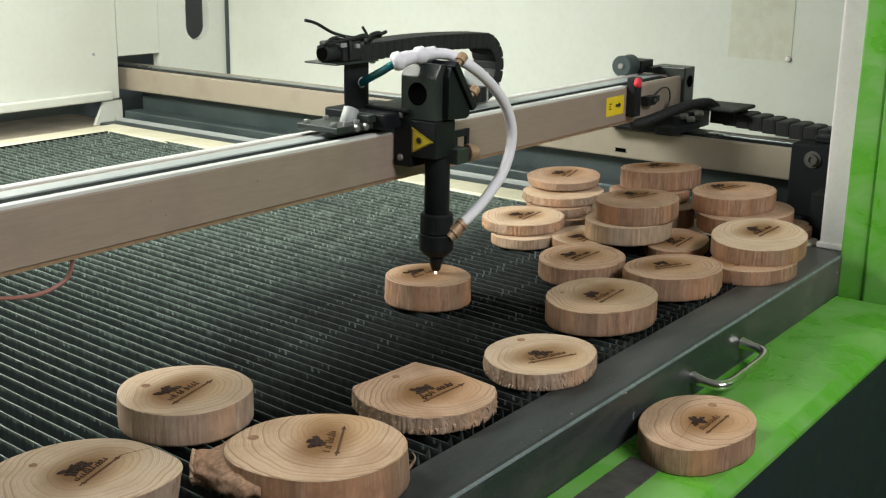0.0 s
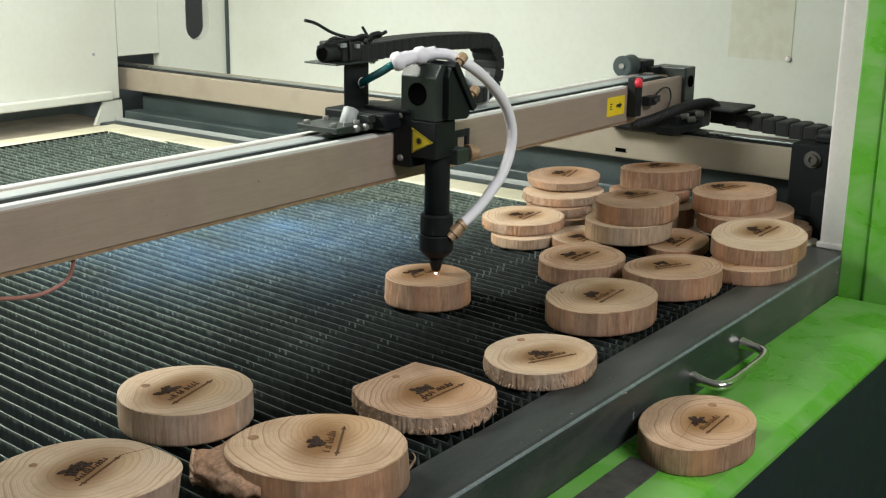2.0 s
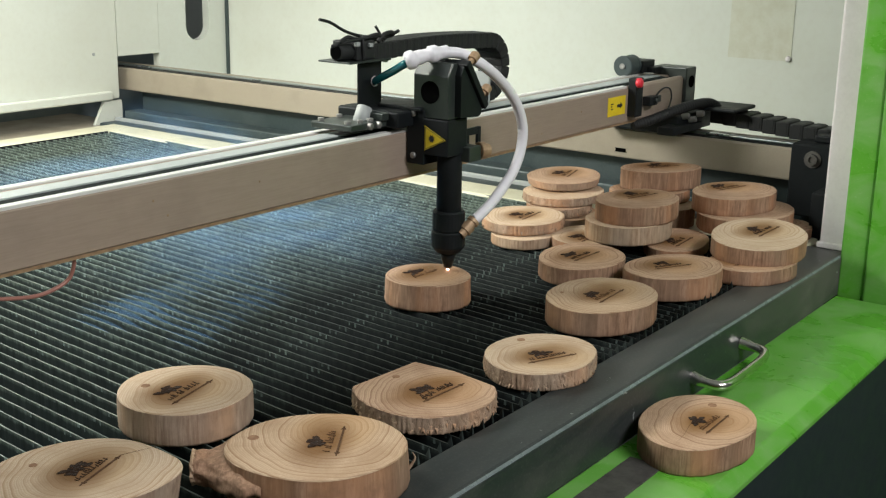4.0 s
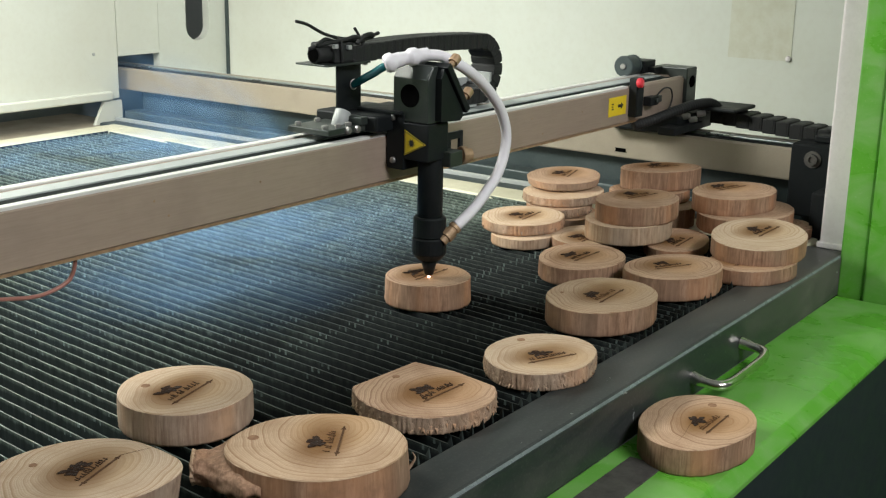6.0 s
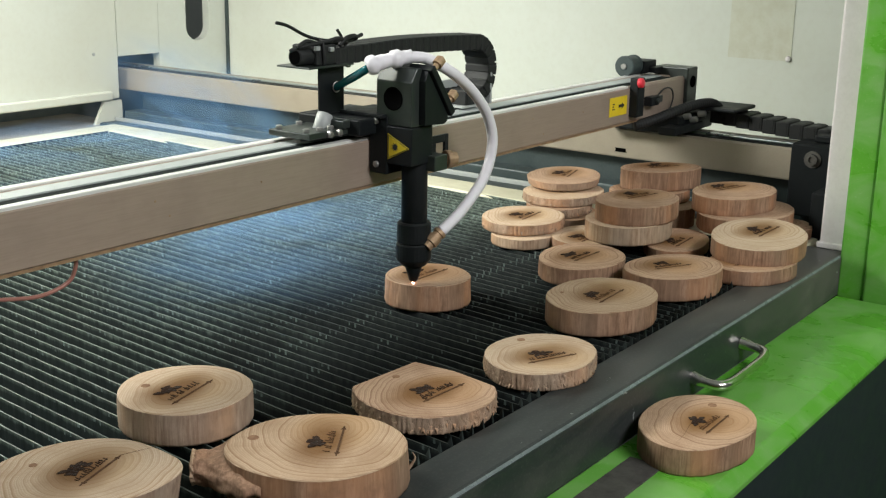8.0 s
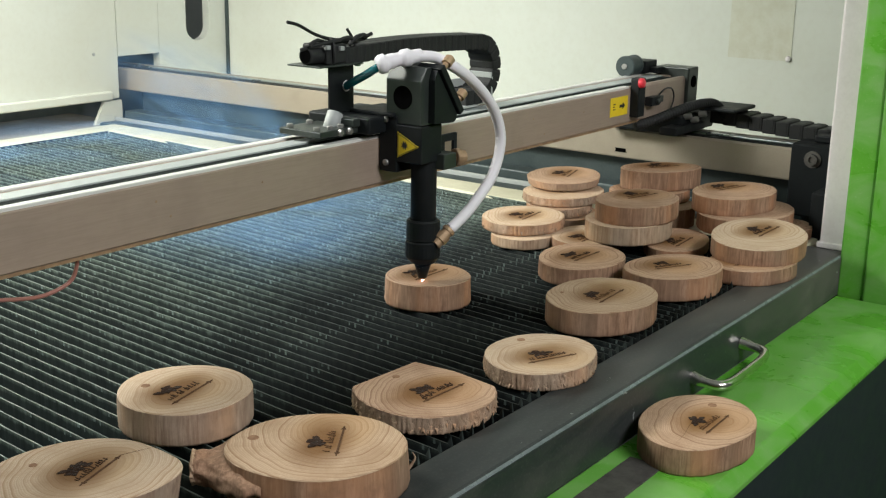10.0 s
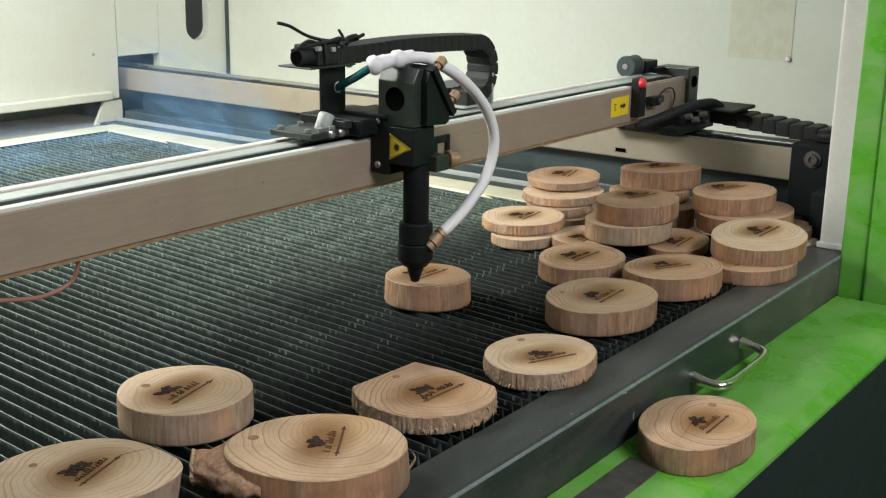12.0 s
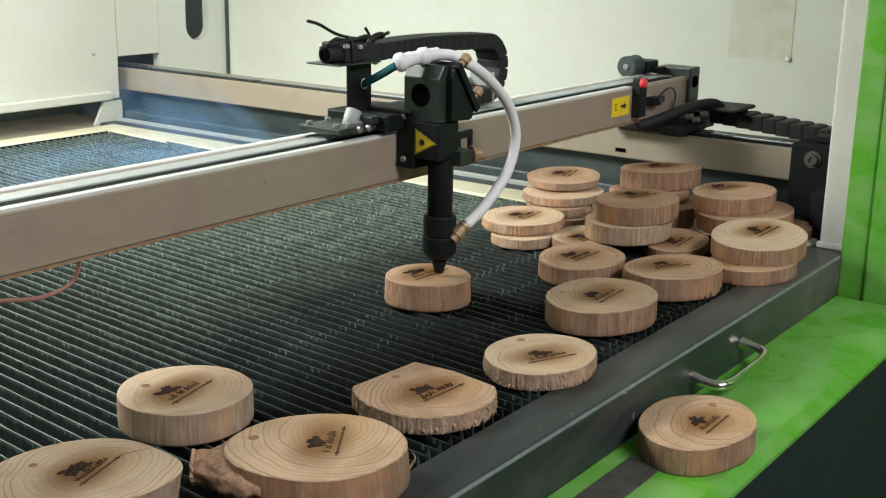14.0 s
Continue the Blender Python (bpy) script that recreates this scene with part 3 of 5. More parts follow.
# ---- side rail with its fittings ----
def side_rail():
    r = thing("side_rail", "champagne aluminium side rail with black end block", "rail")
    bm = bmesh.new()
    prism(bm, [(1.631, 0.052), (1.694, 0.052), (1.694, 0.098), (1.6335, 0.098), (1.630, 0.095), (1.630, 0.054)], "y", 0.570, 2.15)
    part("profile", bm, M_ALU_SIDE, r, "champagne aluminium profile")
    part("top_groove", boxed(1.636, 1.654, 0.570, 2.15, 0.0945, 0.0992), M_BLACK, r, "black groove liner")
    part("guide_strip", boxed(1.656, 1.668, 0.570, 2.15, 0.0985, 0.1015, 0.001), M_STEEL, r, "steel guide strip")
    part("top_strip", boxed(1.670, 1.692, 0.570, 2.15, 0.0985, 0.1005, 0.001), M_ALU_SIDE, r, "pale aluminium strip")
    bm = bmesh.new()
    box(bm, 1.618, 1.70, 0.506, 0.5695, 0.005, 0.108, 0.003)
    part("end_block", bm, M_TRAY, r, "black end block")
    bm = bmesh.new()
    lathe(bm, [(0.012, 0), (0.012, 0.002), (0.008, 0.0022), (0.0078, 0.006), (0.0045, 0.0062), (0.004, 0.004)], (1.618, 0.537, 0.088), (-1, 0, 0), 20)
    part("end_bolt", bm, M_BARE, r, "worn hex bolt with washer")
    bm = bmesh.new()
    prism(bm, [(0.830 + 0.003 * math.cos(a), 0.0635 + 0.003 * math.sin(a)) for a in [radians(90 - 30 * k) for k in range(7)]][::-1]
          + [(0.853 - 0.003 * math.cos(a), 0.0635 + 0.003 * math.sin(a)) for a in [radians(90 - 30 * k) for k in range(7)]], "x", 1.6292, 1.6302)
    part("slot", bm, M_HOLE_SHADE, r, "dark slot")
    # cable chain lying on the rail
    ch = thing("rail_cable_chain", "black plastic cable chain lying on the side rail", "cable chain")
    for k in range(9):
        bm = bmesh.new()
        box(bm, 1.668, 1.715, -0.0102, 0.0104, 0.1120, 0.1330, 0.0015)
        box(bm, 1.6674, 1.7156, -0.007, 0.006, 0.1165, 0.1336, 0.0010)
        p = part("link", bm, M_CHAIN, ch)
        p.matrix_basis = pose(0, 0.705 - 0.0205 * k, 0.003 - 0.0017 * k)
    tagged(part("clamp_plate", boxed(1.640, 1.72, 0.665, 0.745, 0.1365, 0.142, 0.002), M_BLACK, ch, "black clamp plate"))
    tagged(part("clamp_block", boxed(1.64, 1.70, 0.51, 0.545, 0.1085, 0.119, 0.002), M_BLACK, ch, "black end clamp"))
    return r


# ---- gantry ----
def gantry():
    g = thing("gantry", "champagne aluminium gantry beam on black carriages", "gantry")
    bm = bmesh.new()
    prism(bm, [(0.767, 0.131), (0.829, 0.131), (0.829, 0.181), (0.790, 0.181), (0.787, 0.176), (0.7745, 0.176), (0.773, 0.181),
               (0.768, 0.181), (0.765, 0.178), (0.765, 0.133)], "x", 0.02, 1.667)
    part("beam", bm, M_ALU, g, "champagne aluminium beam profile")
    part("front_rim", boxed(0.02, 1.488, 0.7662, 0.7752, 0.1785, 0.1822, 0.0008), M_ALU_PALE, g, "bright front rim")
    # the groove is drawn as a dark strip almost flush with the beam top
    part("groove", boxed(0.02, 1.64, 0.7754, 0.7895, 0.1755, 0.1812), M_GROOVE, g, "dark groove")
    part("guide_strip", boxed(0.02, 1.64, 0.7898, 0.8105, 0.1805, 0.1826, 0.0008), M_GUIDE, g, "grey steel guide strip")
    part("rear_strip", boxed(0.02, 1.64, 0.8190, 0.8285, 0.1805, 0.1832, 0.001), M_ALU_PALE, g, "bright rear strip")
    part("under_seal", boxed(0.02, 1.63, 0.7668, 0.7705, 0.1285, 0.1325), M_BRASS, g, "brown edge strip under the beam")
    for x, z in ((0.640, 0.163), (0.655, 0.148), (0.765, 0.160), (1.235, 0.165), (1.262, 0.143), (1.36, 0.160)):
        bm = lathe(bmesh.new(), [(0.0010, 0), (0.0011, 0.0002), (0.0007, 0.0004)], (x, 0.7651, z), (0, -1, 0), 10)
        part("grub_screw", bm, M_BRASS, g, "tiny brown grub screw")
    # carriage at the far end
    part("carriage", boxed(1.595, 1.715, 0.735, 0.865, 0.1030, 0.130, 0.003), M_BLACK, g, "black carriage plate")
    bm = boxed(1.6675, 1.703, 0.760, 0.815, 0.1305, 0.1935, 0.002)
    part("end_plate", bm, M_BLOCK, g, "black end plate")
    bm = bmesh.new()
    lathe(bm, rounded(0.009, 0, 0.0012, 0.0003), (1.686, 0.760, 0.172), (0, -1, 0), 18)
    part("end_bore", bm, M_HOLE_SHADE, g, "dark bore")
    st = part("stop_block", boxed(1.4895, 1.5105, 0.752, 0.7655, 0.139, 0.1935, 0.0015), M_BLACK, g, "black stop block")
    bm = bmesh.new()
    lathe(bm, [(0.0055, 0), (0.0068, 0.001), (0.0068, 0.006), (0.005, 0.0075)], (1.490, 0.752, 0.1875), (0, -1, 0.1), 18)
    part("cap", bm, M_RED, st, "red plastic cap", True)
    lb = part("warning_label", boxed(1.432, 1.482, 0.7644, 0.7651, 0.1445, 0.1705), M_YELLOW, g, "yellow label with a black arrow")
    bm = prism(bmesh.new(), [(1.458, 0.1555), (1.467, 0.1555), (1.467, 0.153), (1.474, 0.1575), (1.467, 0.162), (1.467, 0.1595),
                             (1.458, 0.1595)], "y", 0.7641, 0.7644)
    part("arrow_sign", bm, M_INK, lb)
    bm = bmesh.new()
    for z, w in ((0.1535, 0.006), (0.157, 0.004), (0.1605, 0.006)):
        box(bm, 1.440, 1.440 + w, 0.7641, 0.7644, z, z + 0.0016)
    part("lettering", bm, M_INK, lb)
    # limit switch with its lead
    sw = part("limit_switch", boxed(1.535, 1.560, 0.753, 0.7648, 0.150, 0.163, 0.001), M_BLACK, g, "small black limit switch")
    bm = bmesh.new()
    lathe(bm, rounded(0.004, 0, 0.004, 0.0008), (1.552, 0.753, 0.1565), (0, -1, 0), 14)
    box(bm, 1.568, 1.580, 0.757, 0.7648, 0.152, 0.162, 0.001)
    part("roller", bm, M_BLOCK, sw)
    bm = bmesh.new()
    tube(bm, [(1.560, 0.758, 0.160), (1.580, 0.756, 0.171), (1.605, 0.757, 0.169), (1.616, 0.758, 0.157), (1.612, 0.758, 0.145), (1.60, 0.756, 0.138)],
         0.0012, 8)
    part("lead", bm, M_INK, sw, "thin black lead")
    # pulley and belt clamp on top
    bm = bmesh.new()
    lathe(bm, [(0.0138, 0), (0.0155, 0.001), (0.0155, 0.006), (0.0148, 0.0065), (0.0148, 0.026), (0.0155, 0.0265), (0.0155, 0.031), (0.0142, 0.032)],
          (1.592, 0.829, 0.1965), (1, 0, 0), 32)
    pu = part("pulley", bm, M_DARK, g, "dark steel belt pulley")
    bm = bmesh.new()
    lathe(bm, rounded(0.0045, 0, 0.003, 0.001), (1.592, 0.829, 0.1965), (-1, 0, 0), 16)
    part("axle", bm, M_SCREW, pu, "bright axle end")
    bm = boxed(1.626, 1.665, 0.812, 0.846, 0.1845, 0.203, 0.0015)
    box(bm, 1.640, 1.665, 0.80, 0.84, 0.1845, 0.1935, 0.001)
    part("pulley_bracket", bm, M_BLACK, g, "black pulley bracket")
    # ribbed conduit bending down to the rail
    bm = bmesh.new()
    tube(bm, [(1.520, 0.770, 0.122), (1.545, 0.752, 0.130), (1.580, 0.735, 0.1405), (1.62, 0.722, 0.147), (1.655, 0.712, 0.146), (1.672, 0.704, 0.133), (1.674, 0.70, 0.12)],
         lambda s: 0.0072 + 0.0005 * math.sin(s * 330), 12, 40)
    part("conduit", bm, M_CHAIN, g, "black ribbed conduit", True)
    bm = bmesh.new()
    for x, y, z in ((1.612, 0.738, 0.128), (1.628, 0.734, 0.122), (1.64, 0.727, 0.13)):
        bm = bmesh.new()
        lathe(bm, rounded(0.0045, 0, 0.012, 0.001), (x, y, z), (0.2, -1, 0.2), 14)
        part("connector", bm, M_SCREW, g, "bright metal connector")
    bm = boxed(1.56, 1.66, 0.725, 0.752, 0.1065, 0.118, 0.002)
    part("cable_bracket", bm, M_BLACK, g, "black cable bracket")
    # loose lead hanging below the beam
    bm = bmesh.new()
    tube(bm, [(0.563, 0.772, 0.131), (0.564, 0.774, 0.122), (0.560, 0.777, 0.1105), (0.546, 0.779, 0.1045), (0.528, 0.78, 0.1032), (0.50, 0.78, 0.108),
              (0.46, 0.78, 0.116), (0.43, 0.778, 0.131)], 0.0017, 8)
    part("loose_lead", bm, M_WIRE, g, "red-brown loose lead", True)
    # chain anchor on the beam
    bm = boxed(1.135, 1.165, 0.800, 0.840, 0.1845, 0.187, 0.0005)
    box(bm, 1.196, 1.200, 0.803, 0.837, 0.1845, 0.222, 0.0005)
    box(bm, 1.135, 1.198, 0.836, 0.8385, 0.1845, 0.214, 0.0005)
    part("chain_anchor", bm, M_GREYPL, g, "grey sheet metal chain anchor")
    return g


# ---- laser head ----
HEAD = Vector((0.9905, 0.725, 0.0))


def laser_head():
    h = thing("laser_head", "black laser head with white air hose", "laser head", Matrix.Translation(HEAD))
    bm = bmesh.new()
    lathe(bm, [(0.0128, 0.094), (0.0134, 0.095), (0.0134, 0.160), (0.0134, 0.199)])
    part("lens_tube", bm, M_BLACK, h, "black lens tube", True)
    bm = bmesh.new()
    lathe(bm, [(0.0165, 0.0742), (0.0176, 0.0752), (0.0176, 0.0945), (0.0160, 0.0962)])
    part("upper_collar", bm, M_BLACK, h)
    bm = bmesh.new()
    lathe(bm, [(0.0100, 0.0490), (0.0128, 0.0496), (0.0180, 0.0560), (0.0184, 0.0580), (0.0184, 0.0725), (0.0172, 0.0738)])
    part("lower_collar", bm, M_BLACK, h)
    bm = bmesh.new()
    lathe(bm, [(0.0034, 0.0325), (0.0046, 0.0327), (0.0076, 0.0430), (0.0098, 0.0500)])
    nz = part("nozzle", bm, M_BLACK, h, "black conical nozzle", True)
    bm = bmesh.new()
    lathe(bm, [(0.0030, 0.0312), (0.0036, 0.0318), (0.0042, 0.0330), (0.0040, 0.0336)], n=16)
    part("nozzle_tip", bm, M_BRASS, nz, "brown scorched nozzle tip", True)
    bm = bmesh.new()
    bmesh.ops.create_icosphere(bm, subdivisions=2, radius=0.0014, matrix=Matrix.Translation((0, 0, 0.0298)))
    spot = part("laser_spot", bm, M_SPOT, h, "glowing pink-white laser spot", True)
    # mirror block
    bm = bmesh.new()
    prism(bm, [(-0.024, 0.197), (-0.024, 0.2415), (-0.015, 0.2545), (-0.008, 0.2545), (0.027, 0.2065), (0.026, 0.200), (0.020, 0.197)],
          "y", -0.0135, 0.031)
    bmesh.ops.bevel(bm, geom=list(bm.edges), offset=0.0007, segments=1, affect="EDGES")
    bl = part("mirror_block", bm, M_BLOCK, h, "dark anodised mirror block")
    # no real hole: its shade is painted as a black disc
    bm = bmesh.new()
    lathe(bm, [(0.0118, 0), (0.0118, 0.0006), (0.0112, 0.0007), (0.0110, 0.0002)], (-0.0240, 0.0095, 0.224), (-1, 0, 0), 32)
    part("bore", bm, M_HOLE_SHADE, bl, "flat black disc painted as the beam bore", True)
    # plate added only to make this side of the mirror block dark
    bm = prism(bmesh.new(), [(-0.012, 0.199), (-0.012, 0.2425), (-0.008, 0.2520), (0.0265, 0.2055), (0.025, 0.1995), (0.020, 0.197)], "y", -0.0215, -0.0138)
    part("dark_side_fill", bm, M_BLACK, bl, "black plate added to darken the block side")
    slant = Matrix.Translation((0.0105, -0.0025, 0.2290)) @ Matrix.Rotation(radians(53.9), 4, "Y")
    bm = boxed(-0.030, 0.031, -0.0225, 0.034, 0.0, 0.0080, 0.0012)
    bmesh.ops.transform(bm, matrix=slant, verts=bm.verts)
    mp = part("mirror_plate", bm, M_BLACK, bl, "black slanted mirror plate")
    ax = slant.to_3x3() @ Vector((0, 0, 1))
    for u, w in ((-0.025, -0.0185), (0.020, -0.0165), (0.018, 0.022)):
        bm = bmesh.new()
        at = slant @ Vector((u, w, 0.0075))
        lathe(bm, [(0.0032, 0), (0.0032, 0.006), (0.0052, 0.0062), (0.0054, 0.007), (0.0054, 0.0145), (0.0048, 0.0152), (0.0022, 0.0152), (0.0022, 0.0175)], at, ax, 20)
        part("adjusting_knob", bm, M_BRASS, bl, "dull brass adjusting knob")
    # bracket that carries the tube on the beam
    bm = boxed(-0.025, 0.010, -0.0150, 0.0385, 0.158, 0.1965, 0.0012)
    box(bm, -0.0255, 0.026, 0.016, 0.0385, 0.1465, 0.2045, 0.0012)
    br = part("bracket", bm, M_BLACK, h, "black machined bracket")
    for z in (0.2005, 0.1560):
        bm = bmesh.new()
        lathe(bm, [(0.0026, 0), (0.0034, 0.0004), (0.0034, 0.0022), (0.0026, 0.0030)], (-0.0255, 0.0290, z), (-1, 0, 0), 14)
        part("screw", bm, M_SCREW, br, "bright cap screw", True)
    bm = prism(bmesh.new(), [(0.0150, 0.1625), (0.0150, 0.1892), (-0.0125, 0.1760)], "x", -0.0256, -0.0252)
    lb = part("laser_label", bm, M_YELLOW, br, "yellow laser warning triangle")
    bm = bmesh.new()
    for k in range(8):
        a = math.pi * k / 8
        bm2 = Matrix.Translation((-0.0259, 0.0055, 0.1760)) @ Matrix.Rotation(a, 4, "X")
        box(bm, -0.00015, 0.00015, -0.0042 if k % 2 else -0.003, 0.0042 if k % 2 else 0.003, -0.0004, 0.0004, 0, bm2)
    lathe(bm, [(0.0018, 0), (0.0018, 0.0004)], (-0.0257, 0.0055, 0.1760), (-1, 0, 0), 12)
    part("starburst", bm, M_INK, lb)
    bm = bmesh.new()
    for a, b in (((0.0140, 0.1640), (0.0140, 0.1877)), ((0.0140, 0.1877), (-0.0108, 0.1760)), ((-0.0108, 0.1760), (0.0140, 0.1640))):
        tube(bm, [(-0.0257, *a), (-0.0257, *b)], 0.00035, 6, 1)
    part("label_border", bm, M_INK, lb)
    # clamp with its brass knob, and the sheet bracket behind
    bm = boxed(0.002, 0.024, -0.024, -0.006, 0.1500, 0.1660, 0.001)
    cl = part("clamp", bm, M_BLOCK, h, "black clamp block")
    bm = bmesh.new()
    lathe(bm, [(0.0050, 0), (0.0050, 0.004), (0.0088, 0.0042), (0.0094, 0.005), (0.0094, 0.010), (0.0072, 0.0105), (0.0072, 0.0165), (0.0062, 0.0172)], (0.024, -0.0165, 0.1590), (1, -0.35, 0), 18)
    part("clamp_knob", bm, M_BRASS, cl, "dull brass clamp knob")
    bm = bmesh.new()
    box(bm, 0.058, 0.064, 0.004, 0.0075, 0.152, 0.1790, 0.0005)
    box(bm, 0.010, 0.058, 0.004, 0.0075, 0.171, 0.1790, 0.0005)
    box(bm, 0.010, 0.042, 0.004, 0.0075, 0.156, 0.171, 0.0005)
    part("side_bracket", bm, M_BLACK, h, "black angle bracket")
    # carriage on the beam
    bm = boxed(-0.052, 0.030, 0.030, 0.112, 0.1865, 0.2035, 0.002)
    box(bm, -0.030, 0.024, 0.018, 0.075, 0.2036, 0.2075, 0.001)
    ca = part("carriage", bm, M_BLACK, h, "black carriage block")
    bm = boxed(-0.108, -0.050, 0.045, 0.100, 0.1880, 0.1945, 0.001)
    box(bm, -0.062, -0.050, 0.042, 0.075, 0.1945, 0.2025, 0.001)
    part("belt_plate", bm, M_BLOCK, ca, "black belt clamp plate")
    for x, y in ((-0.101, 0.092), (-0.101, 0.056), (-0.086, 0.052), (-0.070, 0.052), (-0.070, 0.094)):
        bm = bmesh.new()
        lathe(bm, [(0.0032, 0), (0.0034, 0.0008), (0.0034, 0.003), (0.0024, 0.0036)], (x, y, 0.1945), (0, 0, 1), 12)
        part("clamp_bolt", bm, M_SCREW, ca, "bright clamp bolt")
    for x in (-0.080, -0.066):
        bm = bmesh.new()
        lathe(bm, [(0.0036, 0), (0.0036, 0.003), (0.0026, 0.004)], (x, 0.045, 0.1915), (0, -1, 0), 12)
        part("clamp_bolt", bm, M_SCREW, ca, "bright clamp bolt")
    bm = bmesh.new()
    lathe(bm, rounded(0.0082, 0, 0.019, 0.001), (-0.070, 0.066, 0.1905), (0.5, 0.0, 1), 20)
    part("spacer", bm, M_GREYPL, ca, "pale grey spacer sleeve", True)
    # post that holds the chain end
    bm = boxed(-0.050, -0.012, 0.084, 0.0865, 0.1985, 0.2515, 0.0006)
    box(bm, -0.050, -0.012, 0.084, 0.110, 0.1985, 0.2010, 0.0005)
    po = part("post_plate", bm, M_BLACK, h, "black sheet metal post")
    bm = boxed(-0.078, -0.010, 0.072, 0.116, 0.2516, 0.2535, 0.0005)
    part("tray_plate", bm, M_BLOCK, po, "black sheet metal chain tray")
    bm = bmesh.new()
    lathe(bm, rounded(0.0058, 0, 0.0008, 0.0002), (-0.0245, 0.0838, 0.2292), (0, -1, 0), 18)
    part("post_hole", bm, M_POST, po, "bright round hole")
    bm = bmesh.new()
    lathe(bm, [(0.0088, 0), (0.0092, 0.001), (0.0092, 0.030), (0.0085, 0.031)], (-0.078, 0.091, 0.2630), (1, -0.05, 0), 20)
    cb = part("cable_bundle", bm, M_CHAIN, h, "black taped cable bundle", True)
    bm = bmesh.new()
    lathe(bm, [(0.0074, 0), (0.0074, 0.0006)], (-0.0781, 0.091, 0.2630), (-1, 0.05, 0), 20)
    part("bundle_end", bm, M_HOLE_SHADE, cb)
    bm = bmesh.new()
    box(bm, -0.060, -0.030, 0.078, 0.112, 0.2536, 0.2735, 0.002)
    part("chain_end", bm, M_CHAIN, h, "black chain end clamp")
    # cable ties and stray wires over the clamp
    ties = [([(-0.1096, 0.085, 0.2981), (-0.0931, 0.085, 0.2942), (-0.0676, 0.086, 0.2837), (-0.041, 0.086, 0.2776), (-0.0088, 0.087, 0.2750)], 0.0017),
            ([(-0.085, 0.080, 0.274), (-0.07, 0.082, 0.2785), (-0.05, 0.085, 0.275), (-0.012, 0.085, 0.2735), (0.0179, 0.085, 0.2800)], 0.0021),
            ([(-0.014, 0.082, 0.250), (-0.013, 0.080, 0.265), (-0.015, 0.083, 0.277), (-0.0215, 0.085, 0.2872)], 0.0015),
            ([(-0.050, 0.078, 0.254), (-0.052, 0.076, 0.266), (-0.05, 0.08, 0.277), (-0.045, 0.095, 0.279)], 0.0018),
            ([(-0.012, 0.080, 0.2735), (-0.030, 0.076, 0.2795), (-0.045, 0.078, 0.277), (-0.075, 0.082, 0.2735), (-0.09, 0.086, 0.270)], 0.0020),
            ([(-0.026, 0.078, 0.2715), (-0.016, 0.077, 0.2790), (0.0, 0.080, 0.2800), (0.006, 0.084, 0.2765), (-0.004, 0.09, 0.2745)], 0.0023)]
    for pts, r in ties:
        part("cable_tie", tube(bmesh.new(), pts, r, 8), M_CHAIN, h, "", True)
    for x, y, z in ((-0.060, 0.0775, 0.2710), (-0.040, 0.0765, 0.2690), (-0.0115, 0.079, 0.2510)):
        bm = bmesh.new()
        box(bm, x - 0.003, x + 0.003, y - 0.002, y + 0.002, z - 0.0022, z + 0.0022, 0.0008)
        part("tie_head", bm, M_GREYPL, h, "pale grey tie head")
    # air hose
    pts = [(0.0150, -0.0235, 0.0865), (0.0202, -0.025, 0.0891), (0.0470, -0.025, 0.1009), (0.0705, -0.025, 0.1160), (0.0876, -0.025, 0.1293), (0.1004, -0.025, 0.1496),
           (0.1040, -0.025, 0.1730), (0.0936, -0.025, 0.1976), (0.0745, -0.025, 0.2179), (0.0490, -0.025, 0.2364), (0.0250, -0.023, 0.2505), (0.0120, -0.016, 0.2583),
           (0.0060, -0.006, 0.2630), (-0.0060, 0.003, 0.2642), (-0.0134, 0.010, 0.2636)]
    ho = part("air_hose", tube(bmesh.new(), pts, 0.0058, 14), M_HOSE, h, "white plastic air hose", True)
    pts = [(-0.0034, 0.003, 0.2648), (-0.0169, 0.011, 0.2627), (-0.028, 0.017, 0.2607), (-0.0389, 0.023, 0.2576), (-0.0440, 0.027, 0.2555)]
    bulge = [0.0070, 0.0092, 0.0070, 0.0078, 0.0100, 0.0092]
    part("hose_coupling", tube(bmesh.new(), pts, lambda s: bulge[min(5, int(s * 5.99))] * (1 - 0.25 * max(0, s - 0.9) * 10), 16), M_HOSE, ho,
         "white taped coupling", True)
    pts = [(-0.0430, 0.026, 0.2540), (-0.0439, 0.030, 0.2520), (-0.039, 0.045, 0.2450), (-0.0329, 0.065, 0.2365), (-0.0252, 0.083, 0.2292)]
    part("teal_tube", tube(bmesh.new(), pts, 0.0042, 12), M_TEAL, ho, "glossy teal air tube", True)
    bm = bmesh.new()
    a = Vector((-0.0005, -0.0165, 0.0710))
    d = (Vector((0.0195, -0.0245, 0.0890)) - a).normalized()
    lathe(bm, [(0.0056, 0), (0.0058, 0.006), (0.0075, 0.0065), (0.0075, 0.0145), (0.0060, 0.0150), (0.0060, 0.0185), (0.0072, 0.019), (0.0072, 0.0225), (0.0064, 0.023)],
          a, d, 18)
    part("hose_fitting", bm, M_BRASS, h, "dull brass hose fitting")
    return h, spot


